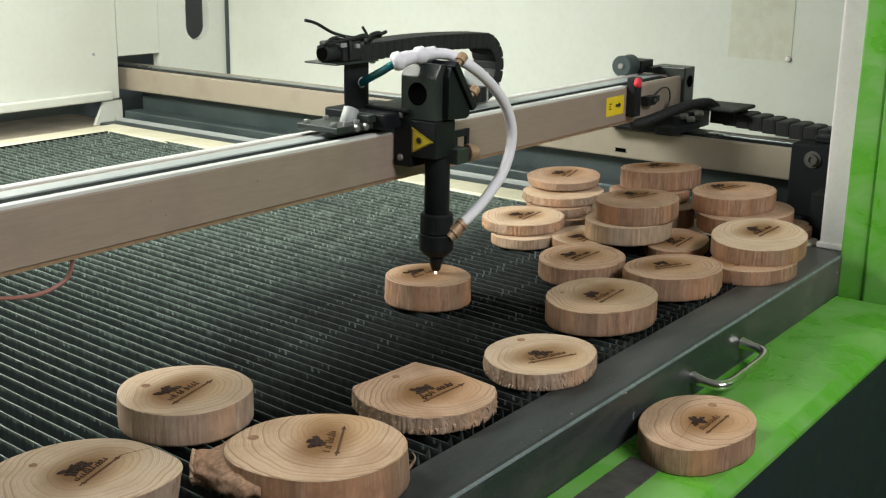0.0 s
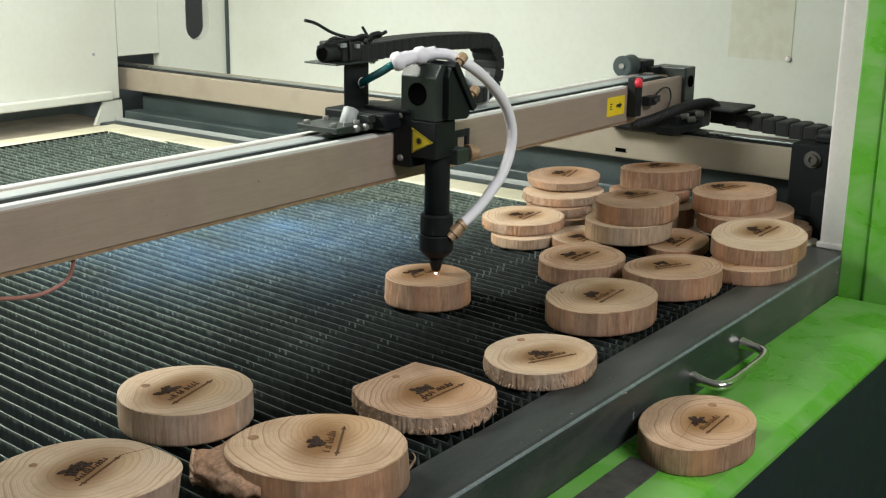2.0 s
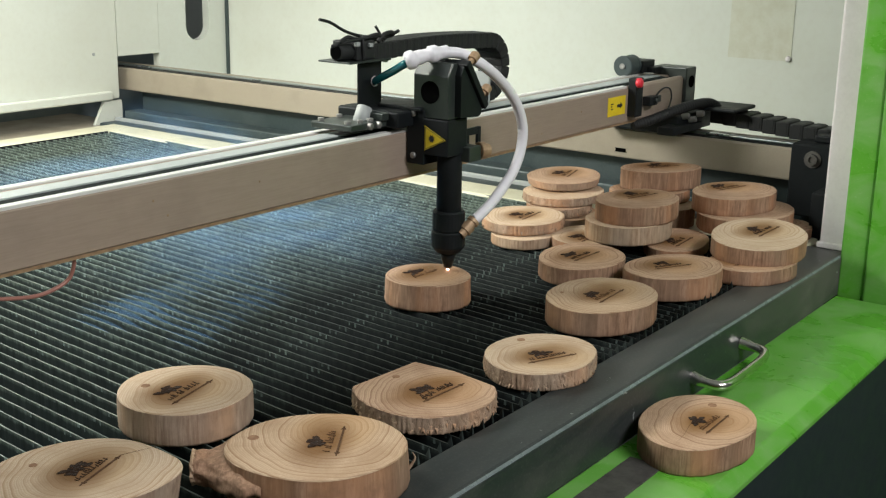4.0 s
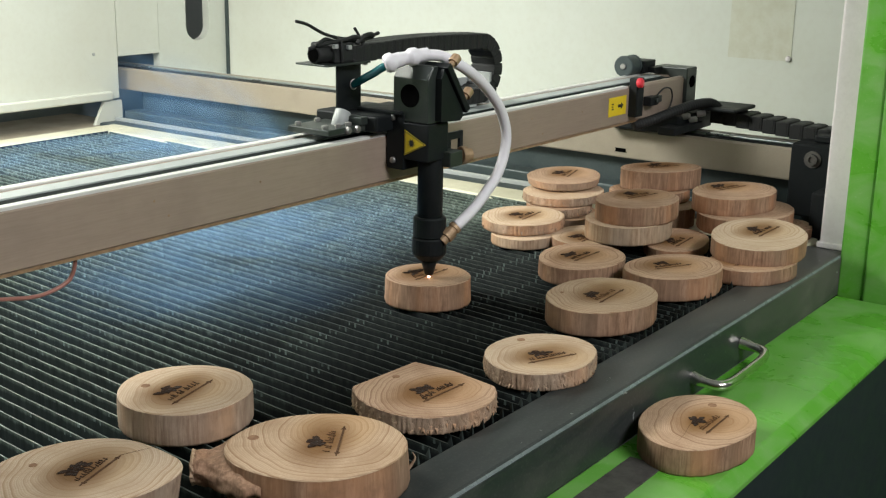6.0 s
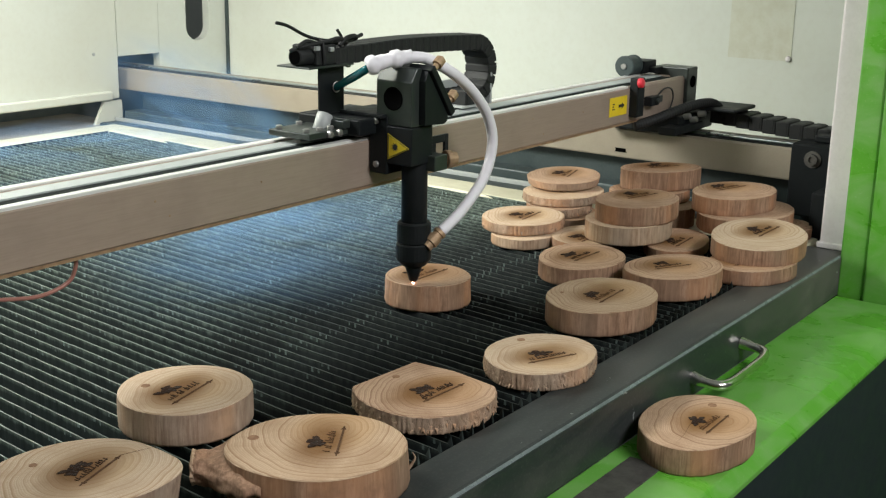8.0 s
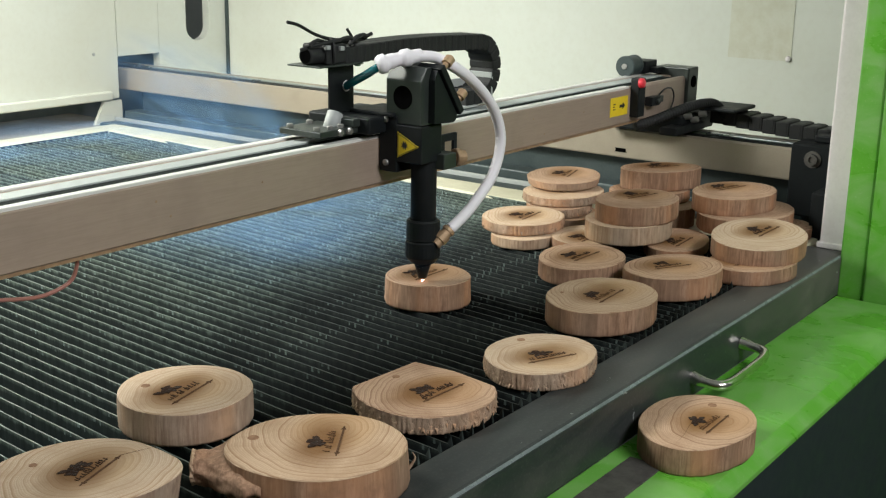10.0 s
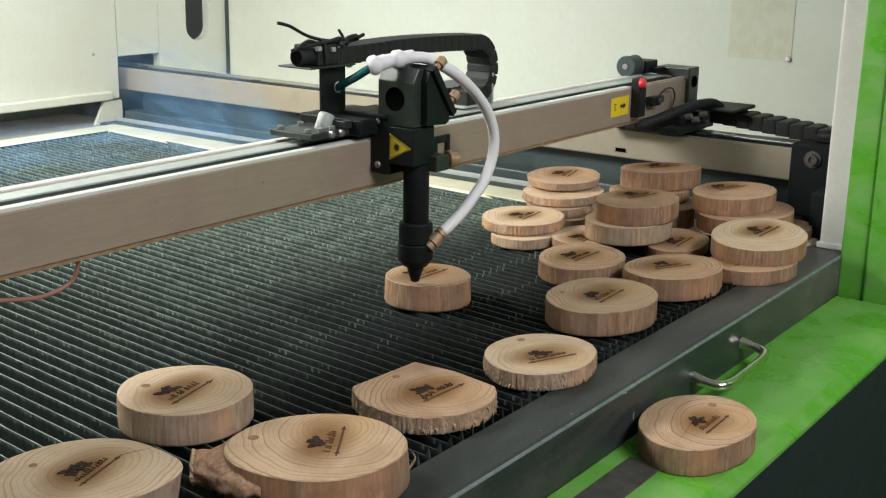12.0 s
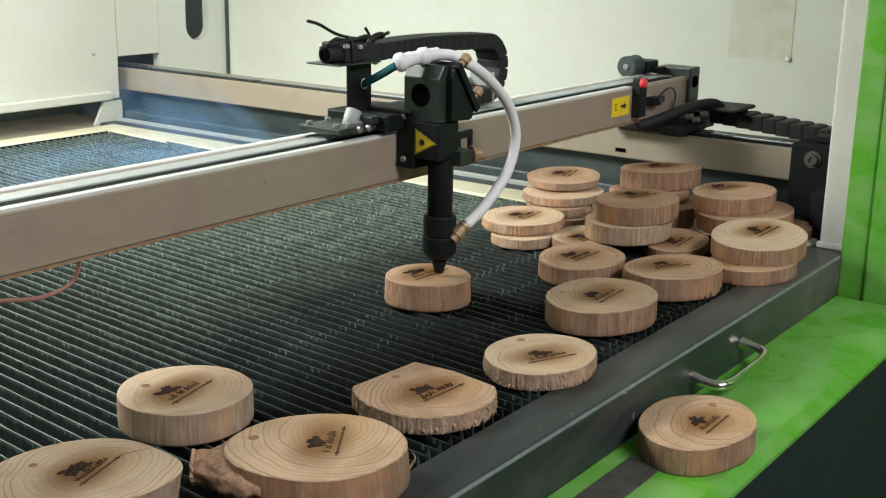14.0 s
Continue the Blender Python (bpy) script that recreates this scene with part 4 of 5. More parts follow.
# ---- cable chain between head and beam ----
def cable_chain():
    ch = thing("cable_chain", "black plastic cable chain looping over the gantry", "cable chain")
    bm = boxed(-0.0078, 0.0068, -0.0168, 0.0168, -0.0090, 0.0086, 0.0012)
    box(bm, -0.0046, 0.0036, -0.0175, 0.0175, -0.0084, 0.0092, 0.0010)
    me = mesh_from(bm, "link", M_CHAIN)
    links = []
    for k in range(LINK_COUNT):
        ob = new("link", me)
        ob.parent = ch
        links.append(ob)
    return ch, links


CHAIN_Y, CHAIN_LOW, CHAIN_TOP, CHAIN_FIX = 0.820, 0.1955, 0.2600, 1.146
CHAIN_R = (CHAIN_TOP - CHAIN_LOW) / 2
LINK = 0.0130
LINK_COUNT = 29
CHAIN_LENGTH = LINK_COUNT * LINK


def link_pose(k, head_x):
    """Link k, counted from the anchored end, in the gantry's space, for the head at head_x."""
    end = head_x - 0.030
    bend = (CHAIN_LENGTH - math.pi * CHAIN_R + CHAIN_FIX + end) / 2
    s = (k + 0.5) * LINK
    low = bend - CHAIN_FIX
    if s < low:
        return pose(CHAIN_FIX + s, CHAIN_Y, CHAIN_LOW)
    s -= low
    if s < math.pi * CHAIN_R:
        a = s / CHAIN_R
        return pose(bend + CHAIN_R * math.sin(a), CHAIN_Y, CHAIN_LOW + CHAIN_R * (1 - math.cos(a)), 0, -math.degrees(a), 0)
    s -= math.pi * CHAIN_R
    sag = 0.0035 * math.sin(math.pi * min(1.0, s / max(0.05, bend - end)))
    return pose(bend - s, CHAIN_Y, CHAIN_TOP + sag, 0, -180, 0)


# ---- smoke ----
def smoke_sheet(seed, rx, ry, bow):
    """A wisp: a bowed, rumpled sheet that thins out to nothing at its rim."""
    bm = bmesh.new()
    n = 28
    grid = []
    for i in range(n + 1):
        row = []
        for j in range(n + 1):
            u, v = 2 * i / n - 1, 2 * j / n - 1
            w = noise.noise(Vector((2.2 * u + seed * 7.3, 2.2 * v, 0.5 * seed)))
            row.append(bm.verts.new((u * rx, v * ry, bow * (1 - u * u) * (1 - v * v) + 0.012 * w)))
        grid.append(row)
    for i in range(n):
        for j in range(n):
            bm.faces.new((grid[i][j], grid[i + 1][j], grid[i + 1][j + 1], grid[i][j + 1]))
    return bm


def smoke():
    sm = thing("smoke", "thin blue-grey smoke drifting over the bed", "smoke", kind="stuff")
    wisps = []
    for k, (rx, ry, bow) in enumerate(((0.30, 0.24, 0.03), (0.36, 0.22, 0.02), (0.24, 0.17, 0.04), (0.42, 0.30, 0.03), (0.25, 0.26, 0.02))):
        wisps.append(part("wisp", smoke_sheet(k + 1, rx, ry, bow), smoke_material(rx, ry, 3.1 * k, 0.30 if k == 4 else 0.165), sm, "", True))
    return sm, wisps


# ---- wood slices ----
def leaf(bm, x, y, length, width, angle, z, rim=None):
    m = pose(x, y, 0, 0, 0, angle)
    side = []
    for s, w in ((0.0, 0.0), (0.22, 0.72), (0.45, 1.0), (0.72, 0.62), (1.0, 0.0)):
        side.append((s * length, w * width / 2))
    ring = side + [(u, -v) for u, v in side[-2:0:-1]]
    if rim is not None:
        tube(rim, [m @ Vector((u, v, z + 0.0004)) for u, v in ring + ring[:1]], 0.00036, 5, 2)
        tube(rim, [m @ Vector((0, 0, z + 0.0004)), m @ Vector((length, 0, z + 0.0004))], 0.00024, 5, 1)
    lo = [bm.verts.new(m @ Vector((u, v, z))) for u, v in ring]
    hi = [bm.verts.new(m @ Vector((u * 0.96, v * 0.9, z + 0.0004))) for u, v in ring]
    bm.faces.new(hi)
    for i in range(len(lo)):
        j = (i + 1) % len(lo)
        bm.faces.new((lo[i], lo[j], hi[j], hi[i]))


def engraving(thing_ob, z, size, seed):
    """The burnt leaf spray, a row of bars for the script, and the arrow under it."""
    rng = random.Random(seed)
    bm, rim = bmesh.new(), bmesh.new()
    for k in range(16):
        a = 22.5 * k + rng.uniform(-16, 16)
        leaf(bm, (-0.005 + rng.uniform(-0.0072, 0.0072)) * size, (0.0080 + rng.uniform(-0.0036, 0.0036)) * size,
             (0.0055 + 0.0036 * rng.random()) * size * (0.5 + 0.6 * abs(math.cos(radians(a)))), 0.0042 * size, a, z + 0.00004 * (k % 4), rim)
    em = part("leaf_emblem", bm, M_CHAR, thing_ob, "charred leaf emblem")
    part("leaf_outline", rim, M_BURN, em, "burnt leaf outlines")
    bm = bmesh.new()
    x = -0.021 * size
    while x < 0.018 * size:
        w = rng.uniform(0.0012, 0.0030) * size
        y = rng.uniform(-0.0052, -0.0044) * size
        t = rng.uniform(0.0034, 0.0072) * size
        # one stroke up and one along, slanted and thin like handwriting
        slant = pose(x, y, 0, 0, 0, -rng.uniform(8, 24))
        box(bm, 0, 0.0007 * size, 0, t, z, z + 0.0004, 0.0, slant)
        box(bm, 0, w, 0, 0.0007 * size, z, z + 0.0004, 0.0, pose(x, y, 0, 0, 0, rng.uniform(-10, 30)))
        if rng.random() < 0.5:
            box(bm, 0, w * 0.8, 0, 0.0006 * size, z, z + 0.0004, 0.0, pose(x, y + 0.45 * t, 0, 0, 0, rng.uniform(-30, 30)))
        x += w + rng.uniform(0.0004, 0.0012) * size
        if rng.random() < 0.1:
            x += 0.003 * size
    tagged(part("script_line", bm, M_BURN if seed % 3 else M_BURN_PALE, thing_ob, "burnt illegible script line"), kind="stuff")
    if seed == 7:
        bm = bmesh.new()
        for x, y in ((-0.0200, -0.0058), (-0.0125, -0.0050), (0.0165, -0.0035)):
            ring = [Vector(((x + 0.0019 * math.cos(a)) * size, (y + 0.0021 * math.sin(a)) * size, z + 0.0002)) for a in [radians(30 * k) for k in range(13)]]
            tube(bm, ring, 0.00045, 6, 2)
        part("ring_marks", bm, M_BURN, thing_ob, "burnt small rings")
    bm = boxed(-0.024 * size, 0.024 * size, -0.0110 * size, -0.0094 * size, z, z + 0.0004)
    for e, s in ((-0.024, -1), (0.024, 1)):
        for a in (35, -35, 180):
            leaf(bm, e * size, -0.0102 * size, 0.0036 * size, 0.0015 * size, a + (180 if s > 0 else 0), z)
    return part("arrow_line", bm, M_BURN_PALE, thing_ob, "burnt arrow line")


def wood_slice(x, y, base, thick, a, b, az, mark, mx, my, size, top, side, label, seed, bark=False, bumps=(), taper=0.0, tilt=0.0,
               knot=None, spur=False, crack=None, cuts=()):
    """A sawn slice: its outline is an uneven oval of half-widths a and b turned by az; the engraving is turned by mark."""
    up = Vector((-math.sin(radians(mark)), math.cos(radians(mark))))
    off = Vector((mx, my)) + 0.0085 * size * up
    origin = Matrix.Translation((x + off.x, y + off.y, base)) @ pose(0, 0, 0, 0, 0, mark)
    if tilt:
        pivot = Matrix.Translation((x, y, base))
        origin = pivot @ Matrix.Rotation(radians(tilt), 4, Vector((math.cos(radians(-66)), math.sin(radians(-66)), 0))) @ pivot.inverted() @ origin
    ob = thing("wood_slice", label, "wood slice", origin, "engraved wood slices")
    centre = (pose(0, 0, 0, 0, 0, -mark) @ Vector((-off.x, -off.y, 0))).to_2d()
    n = 300 if bark else 96
    rng = random.Random(seed)
    ph = [rng.uniform(0, 6.28) for _ in range(4)]
    rad = []
    for i in range(n):
        t = 2 * math.pi * i / n
        r = a * b / math.hypot(b * math.cos(t), a * math.sin(t))
        r *= 1 + 0.016 * math.sin(2 * t + ph[0]) + 0.011 * math.sin(3 * t + ph[1]) + 0.007 * math.sin(5 * t + ph[2])
        for deg, amp, wid in bumps:
            d = (math.degrees(t) + az + 46 - deg + 180) % 360 - 180
            r *= 1 + amp * math.exp(-(d / wid) ** 2)
        for deg, far in cuts:
            q = math.cos(t + radians(az - deg))
            if q > 0.05:
                r = min(r, far / q)
        rad.append(r)

    def at(i, k, z, jitter=0.0):
        t = 2 * math.pi * i / n + radians(az - mark)
        r = rad[int(round(i)) % n] * k + jitter
        return (centre.x + r * math.cos(t), centre.y + r * math.sin(t), z)

    def grow(z):
        return 1 + taper * (1 - z / thick)

    bm = bmesh.new()
    rough = 0.00030 if not bark else 0.0007
    edge = [rng.uniform(-1, 1) * rough * (0.8 if bark else 0.5) for _ in range(n)]
    outer = [bm.verts.new(at(i, 1, thick - (0.0007 if not bark else 0.0004 + 0.0005 * rng.random()), edge[i] * 0.6)) for i in range(n)]
    lip = [bm.verts.new(at(i, 0.984, thick)) for i in range(n)]
    inner = [bm.verts.new(at(i, 0.5, thick + 0.0001)) for i in range(n)]
    for r0, r1 in ((outer, lip), (lip, inner)):
        for i in range(n):
            bm.faces.new((r0[i], r0[(i + 1) % n], r1[(i + 1) % n], r1[i]))
    bm.faces.new(inner)
    part("top_face", bm, M_TOP[top], ob, "sawn wood face with growth rings", False)
    # side band with upright ridges; bark is deeper and ragged
    bm = bmesh.new()
    rows = [1.0, 0.8, 0.55, 0.3, 0.08, 0.0]
    rings = []
    ridge = [rng.gauss(0, 1) * rough * (0.5 if bark else 1.0) for _ in range(n)]
    for k, h in enumerate(rows):
        z = h * (thick - 0.0008)
        ring = []
        for i in range(n):
            j = edge[i] * 0.6 if k == 0 else ridge[i] + rng.uniform(-1, 1) * rough * (0.5 if bark else 0.3)
            if k == len(rows) - 1:
                j -= 0.0008
            if bark and k:
                t = 2 * math.pi * i / n
                p = Vector((22 * math.cos(t), 22 * math.sin(t), 160 * z + seed))
                j += (0.5 if top == 1 else 1.0) * (0.0010 * noise.noise(p) + 0.0007 * noise.noise(2.6 * p))
            ring.append(bm.verts.new(at(i, grow(z), z, j)))
        rings.append(ring)
    for r0, r1 in zip(rings, rings[1:]):
        for i in range(n):
            bm.faces.new((r0[i], r1[i], r1[(i + 1) % n], r0[(i + 1) % n]))
    bm.faces.new(rings[-1])
    part("bark_band" if bark else "side_band", bm, M_BARK if bark else M_SIDE[side], ob, "ragged brown bark" if bark else "peeled brown side", True)
    if bark:
        bm = bmesh.new()
        for _ in range(45 if top == 1 else 120):
            i = rng.randrange(n)
            w = rng.uniform(0.5, 1.7)
            z0 = rng.uniform(0.0002, 0.0022) if rng.random() < 0.75 else rng.uniform(0.1, 0.6) * thick
            z1 = z0 + rng.uniform(0.0018, 0.0050)
            out = rng.uniform(0.0006, 0.0024)
            lean = rng.uniform(-1.5, 1.5)
            q = [bm.verts.new(at(i + d, 1.0, z, j)) for d, z, j in ((-w, z1, -0.0002), (w, z1 - 0.0004, -0.0002), (0.2 * w, 0.5 * (z0 + z1) + 0.0003, 0.7 * out), (lean, z0, out), (0.1 * w, z0 + 0.0008, -0.0004))]
            for f in ((0, 2, 1), (0, 3, 2), (1, 2, 3), (0, 4, 3), (1, 3, 4), (0, 1, 4)):
                bm.faces.new([q[m] for m in f])
        tagged(part("bark_fringe", bm, M_BARK, ob, "torn bark flakes"), kind="stuff")
    if knot is not None:
        kx, ky, kr = knot
        p = pose(0, 0, 0, 0, 0, -mark) @ Vector((kx, ky, 0))
        bm = bmesh.new()
        lathe(bm, [(kr, 0), (kr * 0.95, 0.0003), (kr * 0.6, 0.0002)], (centre.x + p.x, centre.y + p.y, thick + 0.00005), (0, 0, 1), 18)
        part("knot", bm, M_KNOT, ob, "brown knot hole")
    if spur:
        # the stump of a side branch
        bm = bmesh.new()
        t0 = radians(-48 - mark + 180)
        rings = []
        form = ((0.60, 0.048, 0.0, 0.0278), (0.80, 0.046, 0.0, 0.0282), (0.95, 0.038, 0.0, 0.0280), (1.08, 0.027, 0.0005, 0.0255), (1.20, 0.0180, 0.002, 0.0245),
                (1.32, 0.0150, 0.003, 0.0255), (1.37, 0.0138, 0.0035, 0.0248))
        for k in range(37):
            lo, f = min(5, k // 6), k / 6 - min(5, k // 6)
            s, w, z0, z1 = [p + (q - p) * f for p, q in zip(form[lo], form[lo + 1])]
            ring = []
            for j in range(56):
                u = 2 * math.pi * j / 56
                c, q = math.cos(u), math.sin(u)
                rr = a * s
                bump = 0.8 * noise.noise(Vector((6 * s, 2.2 * c, 2.2 * q))) + 0.6 * noise.noise(Vector((9 * s, 9.0 * c, 9.0 * q))) + 0.35 * noise.noise(Vector((40 * s, 8.0 * c, 8.0 * q)))
                yy = w * c * (1 + 0.13 * bump)
                zz = (z0 + z1) / 2 + (z1 - z0) / 2 * q * (1 + 0.13 * bump)
                ring.append(bm.verts.new((centre.x + rr * math.cos(t0) - yy * math.sin(t0), centre.y + rr * math.sin(t0) + yy * math.cos(t0), min(0.0284, max(zz, 0.0)))))
            rings.append(ring)
        for r0, r1 in zip(rings, rings[1:]):
            for j in range(56):
                bm.faces.new((r0[j], r0[(j + 1) % 56], r1[(j + 1) % 56], r1[j]))
        end = bmesh.new()
        inner = None
        for s, k in ((1.35, 1.06), (1.385, 1.10), (1.40, 0.85), (1.39, 0.5)):
            ring = []
            for j in range(28):
                u = 2 * math.pi * j / 28
                kk = k * (1 + rng.uniform(-0.09, 0.09))
                yy, zz = 0.0138 * kk * math.cos(u), 0.014 + 0.0108 * kk * math.sin(u)
                rr = a * (s + rng.uniform(-0.012, 0.012))
                ring.append(end.verts.new((centre.x + rr * math.cos(t0) - yy * math.sin(t0), centre.y + rr * math.sin(t0) + yy * math.cos(t0), max(zz, 0.0005))))
            if inner is not None:
                for j in range(28):
                    end.faces.new((inner[j], inner[(j + 1) % 28], ring[(j + 1) % 28], ring[j]))
            inner = ring
        end.faces.new(inner)
        part("stump_end", end, M_SIDE[1], ob, "ragged pinkish broken end", False)
        bm.faces.new(rings[-1])
        e = radians(-48 - mark)
        o = Vector((centre.x, centre.y, 0))
        u = Vector((math.cos(e), math.sin(e), 0))
        curl = [o + u * (a * 1.01) + Vector((0, 0, 0.008)), o + u * (a * 1.05) + Vector((0, 0, 0.011)), o + u * (a * 1.09) + Vector((0, 0, 0.0165)), o + u * (a * 1.06) + Vector((0, 0, 0.021))]
        part("bark_curl", tube(bmesh.new(), curl, lambda s: 0.0016 * (1 - 0.8 * s), 8), M_SIDE[1], ob, "peeling curl of bark", True)
        part("branch_stump", bm, M_SIDE[0], ob, "grey-brown wrinkled branch stump", True)
    if crack is not None:
        p, q = [pose(0, 0, 0, 0, 0, -mark) @ Vector((*e, 0)) for e in (crack[:2], crack[2:])]
        bm = bmesh.new()
        pts = [(centre.x + p.x + (q.x - p.x) * s / 5 + rng.uniform(-1, 1) * 0.0006, centre.y + p.y + (q.y - p.y) * s / 5 + rng.uniform(-1, 1) * 0.0006, thick) for s in range(6)]
        tube(bm, pts, lambda s: 0.0003 * (1 - 0.6 * s), 6, 3)
        part("crack", bm, M_BURN_PALE, ob, "fine dark drying crack")
    ob_arrow = engraving(ob, thick + 0.0001, size, seed)
    return ob, ob_arrow


def slices():
    worked = wood_slice(0.982, 0.729, 0.0000, 0.0285, 0.0450, 0.0458, -53, -1, 0.003, -0.001, 1.05, 2, 0,
               "small tan wood slice being engraved, on the blade bed", 3, taper=0.02)
    wood_slice(0.600, 0.687, 0.0000, 0.0268, 0.0527, 0.0549, -41, 14, -0.002, -0.009, 1.05, 1, 2,
               "thick tan wood slice engraved with a leaf", 4, knot=(-0.016, 0.0286, 0.0038))
    wood_slice(0.459, 0.628, 0.0000, 0.0255, 0.0613, 0.0530, -36, 19, 0.005, -0.006, 0.92, 1, 2,
               "large leaf-shaped wood slice, cracked and engraved", 5, bumps=((0, 0.08, 20), (40, -0.08, 25), (180, 0.10, 40)), taper=-0.06, crack=(0.029, 0.001, 0.060, -0.008), knot=(-0.018, 0.035, 0.003))
    wood_slice(0.582, 0.528, 0.0000, 0.0288, 0.0641, 0.0569, -48, 34, 0.014, -0.007, 0.94, 0, 0,
               "large oval wood slice with a branch stump", 6, bumps=((180, 0.04, 30), (0, 0.03, 30)), taper=0.03, knot=(-0.020, 0.0445, 0.0042), spur=True)
    wood_slice(0.743, 0.553, 0.0000, 0.0153, 0.0586, 0.0620, -53, -3, 0.003, -0.016, 1.00, 2, 0,
               "pointed wood slice with ragged bark, engraved", 7, bark=True, bumps=((91, 0.12, 22), (166, 0.03, 14), (230, -0.04, 25)), cuts=((86.4, 0.0490), (4.0, 0.0495), (-9.0, 0.0480)), knot=(0.0064, 0.036, 0.0034))
    wood_slice(0.877, 0.522, 0.0000, 0.0164, 0.0565, 0.0493, -179, -24, -0.006, -0.015, 0.96, 1, 0,
               "pale thin wood slice with bark, engraved", 8, bark=True, knot=(0.0185, 0.033, 0.004))
    wood_slice(1.046, 0.552, 0.0000, 0.0256, 0.0672, 0.0542, -176, 3, 0.001, -0.009, 1.05, 0, 0,
               "tan wood slice with smooth brown side, engraved", 9, knot=(-0.02, 0.036, 0.002))
    wood_slice(1.182, 0.653, 0.0000, 0.0206, 0.0628, 0.0484, -167, -2, 0.002, -0.004, 1.05, 2, 0,
               "pinkish wood slice on the blades beside the pile", 10)
    wood_slice(1.192, 0.540, 0.0000, 0.0263, 0.0622, 0.0483, 166, -27, -0.003, 0.001, 0.94, 2, 0,
               "thick pinkish wood slice on the blades", 11)
    wood_slice(1.306, 0.492, 0.0000, 0.0179, 0.0618, 0.0450, 168, -20, -0.015, -0.000, 0.96, 2, 0,
               "brown wood slice under a larger one", 12)
    wood_slice(1.343, 0.501, 0.0190, 0.0223, 0.0700, 0.0555, -174, -4, 0.016, -0.004, 1.05, 1, 0,
               "large pale-topped wood slice tilted on another", 13, tilt=3.0)
    wood_slice(1.473, 0.570, 0.0160, 0.0214, 0.0777, 0.0560, 170, -15, 0.015, 0.004, 1.05, 2, 0,
               "brown wood slice in the middle of a stack", 14)
    wood_slice(1.478, 0.591, 0.0370, 0.0230, 0.0679, 0.0492, 169, -16, 0.011, 0.009, 1.05, 2, 0,
               "brown wood slice on top of a stack", 15)
    wood_slice(1.498, 0.541, 0.0000, 0.0154, 0.0592, 0.0419, 161, -13, 0.010, 0.011, 1.05, 2, 0,
               "brown wood slice at the foot of a stack", 16)
    wood_slice(1.327, 0.667, 0.0151, 0.0236, 0.0643, 0.0506, 179, -14, -0.001, -0.002, 1.05, 1, 1,
               "pale-sided wood slice lying across two others", 17)
    wood_slice(1.337, 0.662, 0.0385, 0.0242, 0.0626, 0.0489, 176, -15, 0.016, 0.002, 1.05, 2, 0,
               "thick brown wood slice on a pale one", 18)
    wood_slice(1.483, 0.717, 0.0280, 0.0161, 0.0601, 0.0419, 146, -22, -0.003, 0.007, 0.84, 2, 0,
               "thin brown wood slice in the rear stack", 19)
    wood_slice(1.503, 0.712, 0.0445, 0.0274, 0.0601, 0.0363, 141, -29, 0.006, -0.002, 0.96, 2, 0,
               "thick brown wood slice topping the rear stack", 20)
    wood_slice(1.393, 0.797, 0.0000, 0.0136, 0.0512, 0.0424, -179, 0, 0.015, 0.006, 0.92, 2, 2,
               "grey-brown thin slice at the foot of a tower", 21)
    wood_slice(1.396, 0.811, 0.0135, 0.0129, 0.0560, 0.0440, -168, 1, 0.016, 0.002, 0.96, 2, 0,
               "thin slice with bark in a tower", 22, bark=True)
    wood_slice(1.413, 0.815, 0.0270, 0.0121, 0.0626, 0.0522, 168, 1, 0.009, -0.002, 0.98, 1, 1,
               "wide thin pale slice in a tower", 23, bark=True)
    wood_slice(1.450, 0.836, 0.0410, 0.0115, 0.0680, 0.0503, -164, 15, 0.016, -0.002, 1.05, 2, 2,
               "thin engraved slice on top of a tower", 24, taper=-0.05)
    wood_slice(1.264, 0.782, 0.0000, 0.0135, 0.0476, 0.0415, 176, -8, 0.009, 0.001, 0.90, 1, 1,
               "thin pale slice under another one", 25)
    wood_slice(1.285, 0.800, 0.0145, 0.0137, 0.0603, 0.0513, -174, 6, 0.005, -0.008, 1.05, 1, 1,
               "thin pale wood slice half in lamp light", 26, bark=True)
    wood_slice(1.296, 0.710, 0.0000, 0.0149, 0.0552, 0.0424, -168, 2, -0.012, -0.011, 0.94, 1, 0,
               "thin pale wood slice partly under a stack", 27)
    wood_slice(1.353, 0.613, 0.0000, 0.0133, 0.0623, 0.0404, -167, 4, -0.005, -0.012, 1.05, 2, 0,
               "thin tan wood slice partly under a stack", 28)
    wood_slice(1.475, 0.700, 0.0000, 0.0275, 0.0520, 0.0500, -65, -15, 0.009, -0.008, 0.80, 1, 1,
               "pale wood slice at the foot of the rear stack", 29)
    wood_slice(0.919, 0.384, -0.0520, 0.0247, 0.0671, 0.0483, -174, 1, 0.003, -0.016, 0.94, 2, 0,
               "thick brown wood slice lying on the green ledge", 30, knot=(0.041, 0.004, 0.0042), crack=(0.004, 0.004, -0.050, -0.006))
    return worked[1]


# ---- build and move ----
room()
machine_shell()
front_rail()
side_rail()
GANTRY = gantry()
HEAD_OB, SPOT = laser_head()
CHAIN, LINKS = cable_chain()
ARROW = slices()
cutting_bed()
SMOKE_OB, WISPS = smoke()

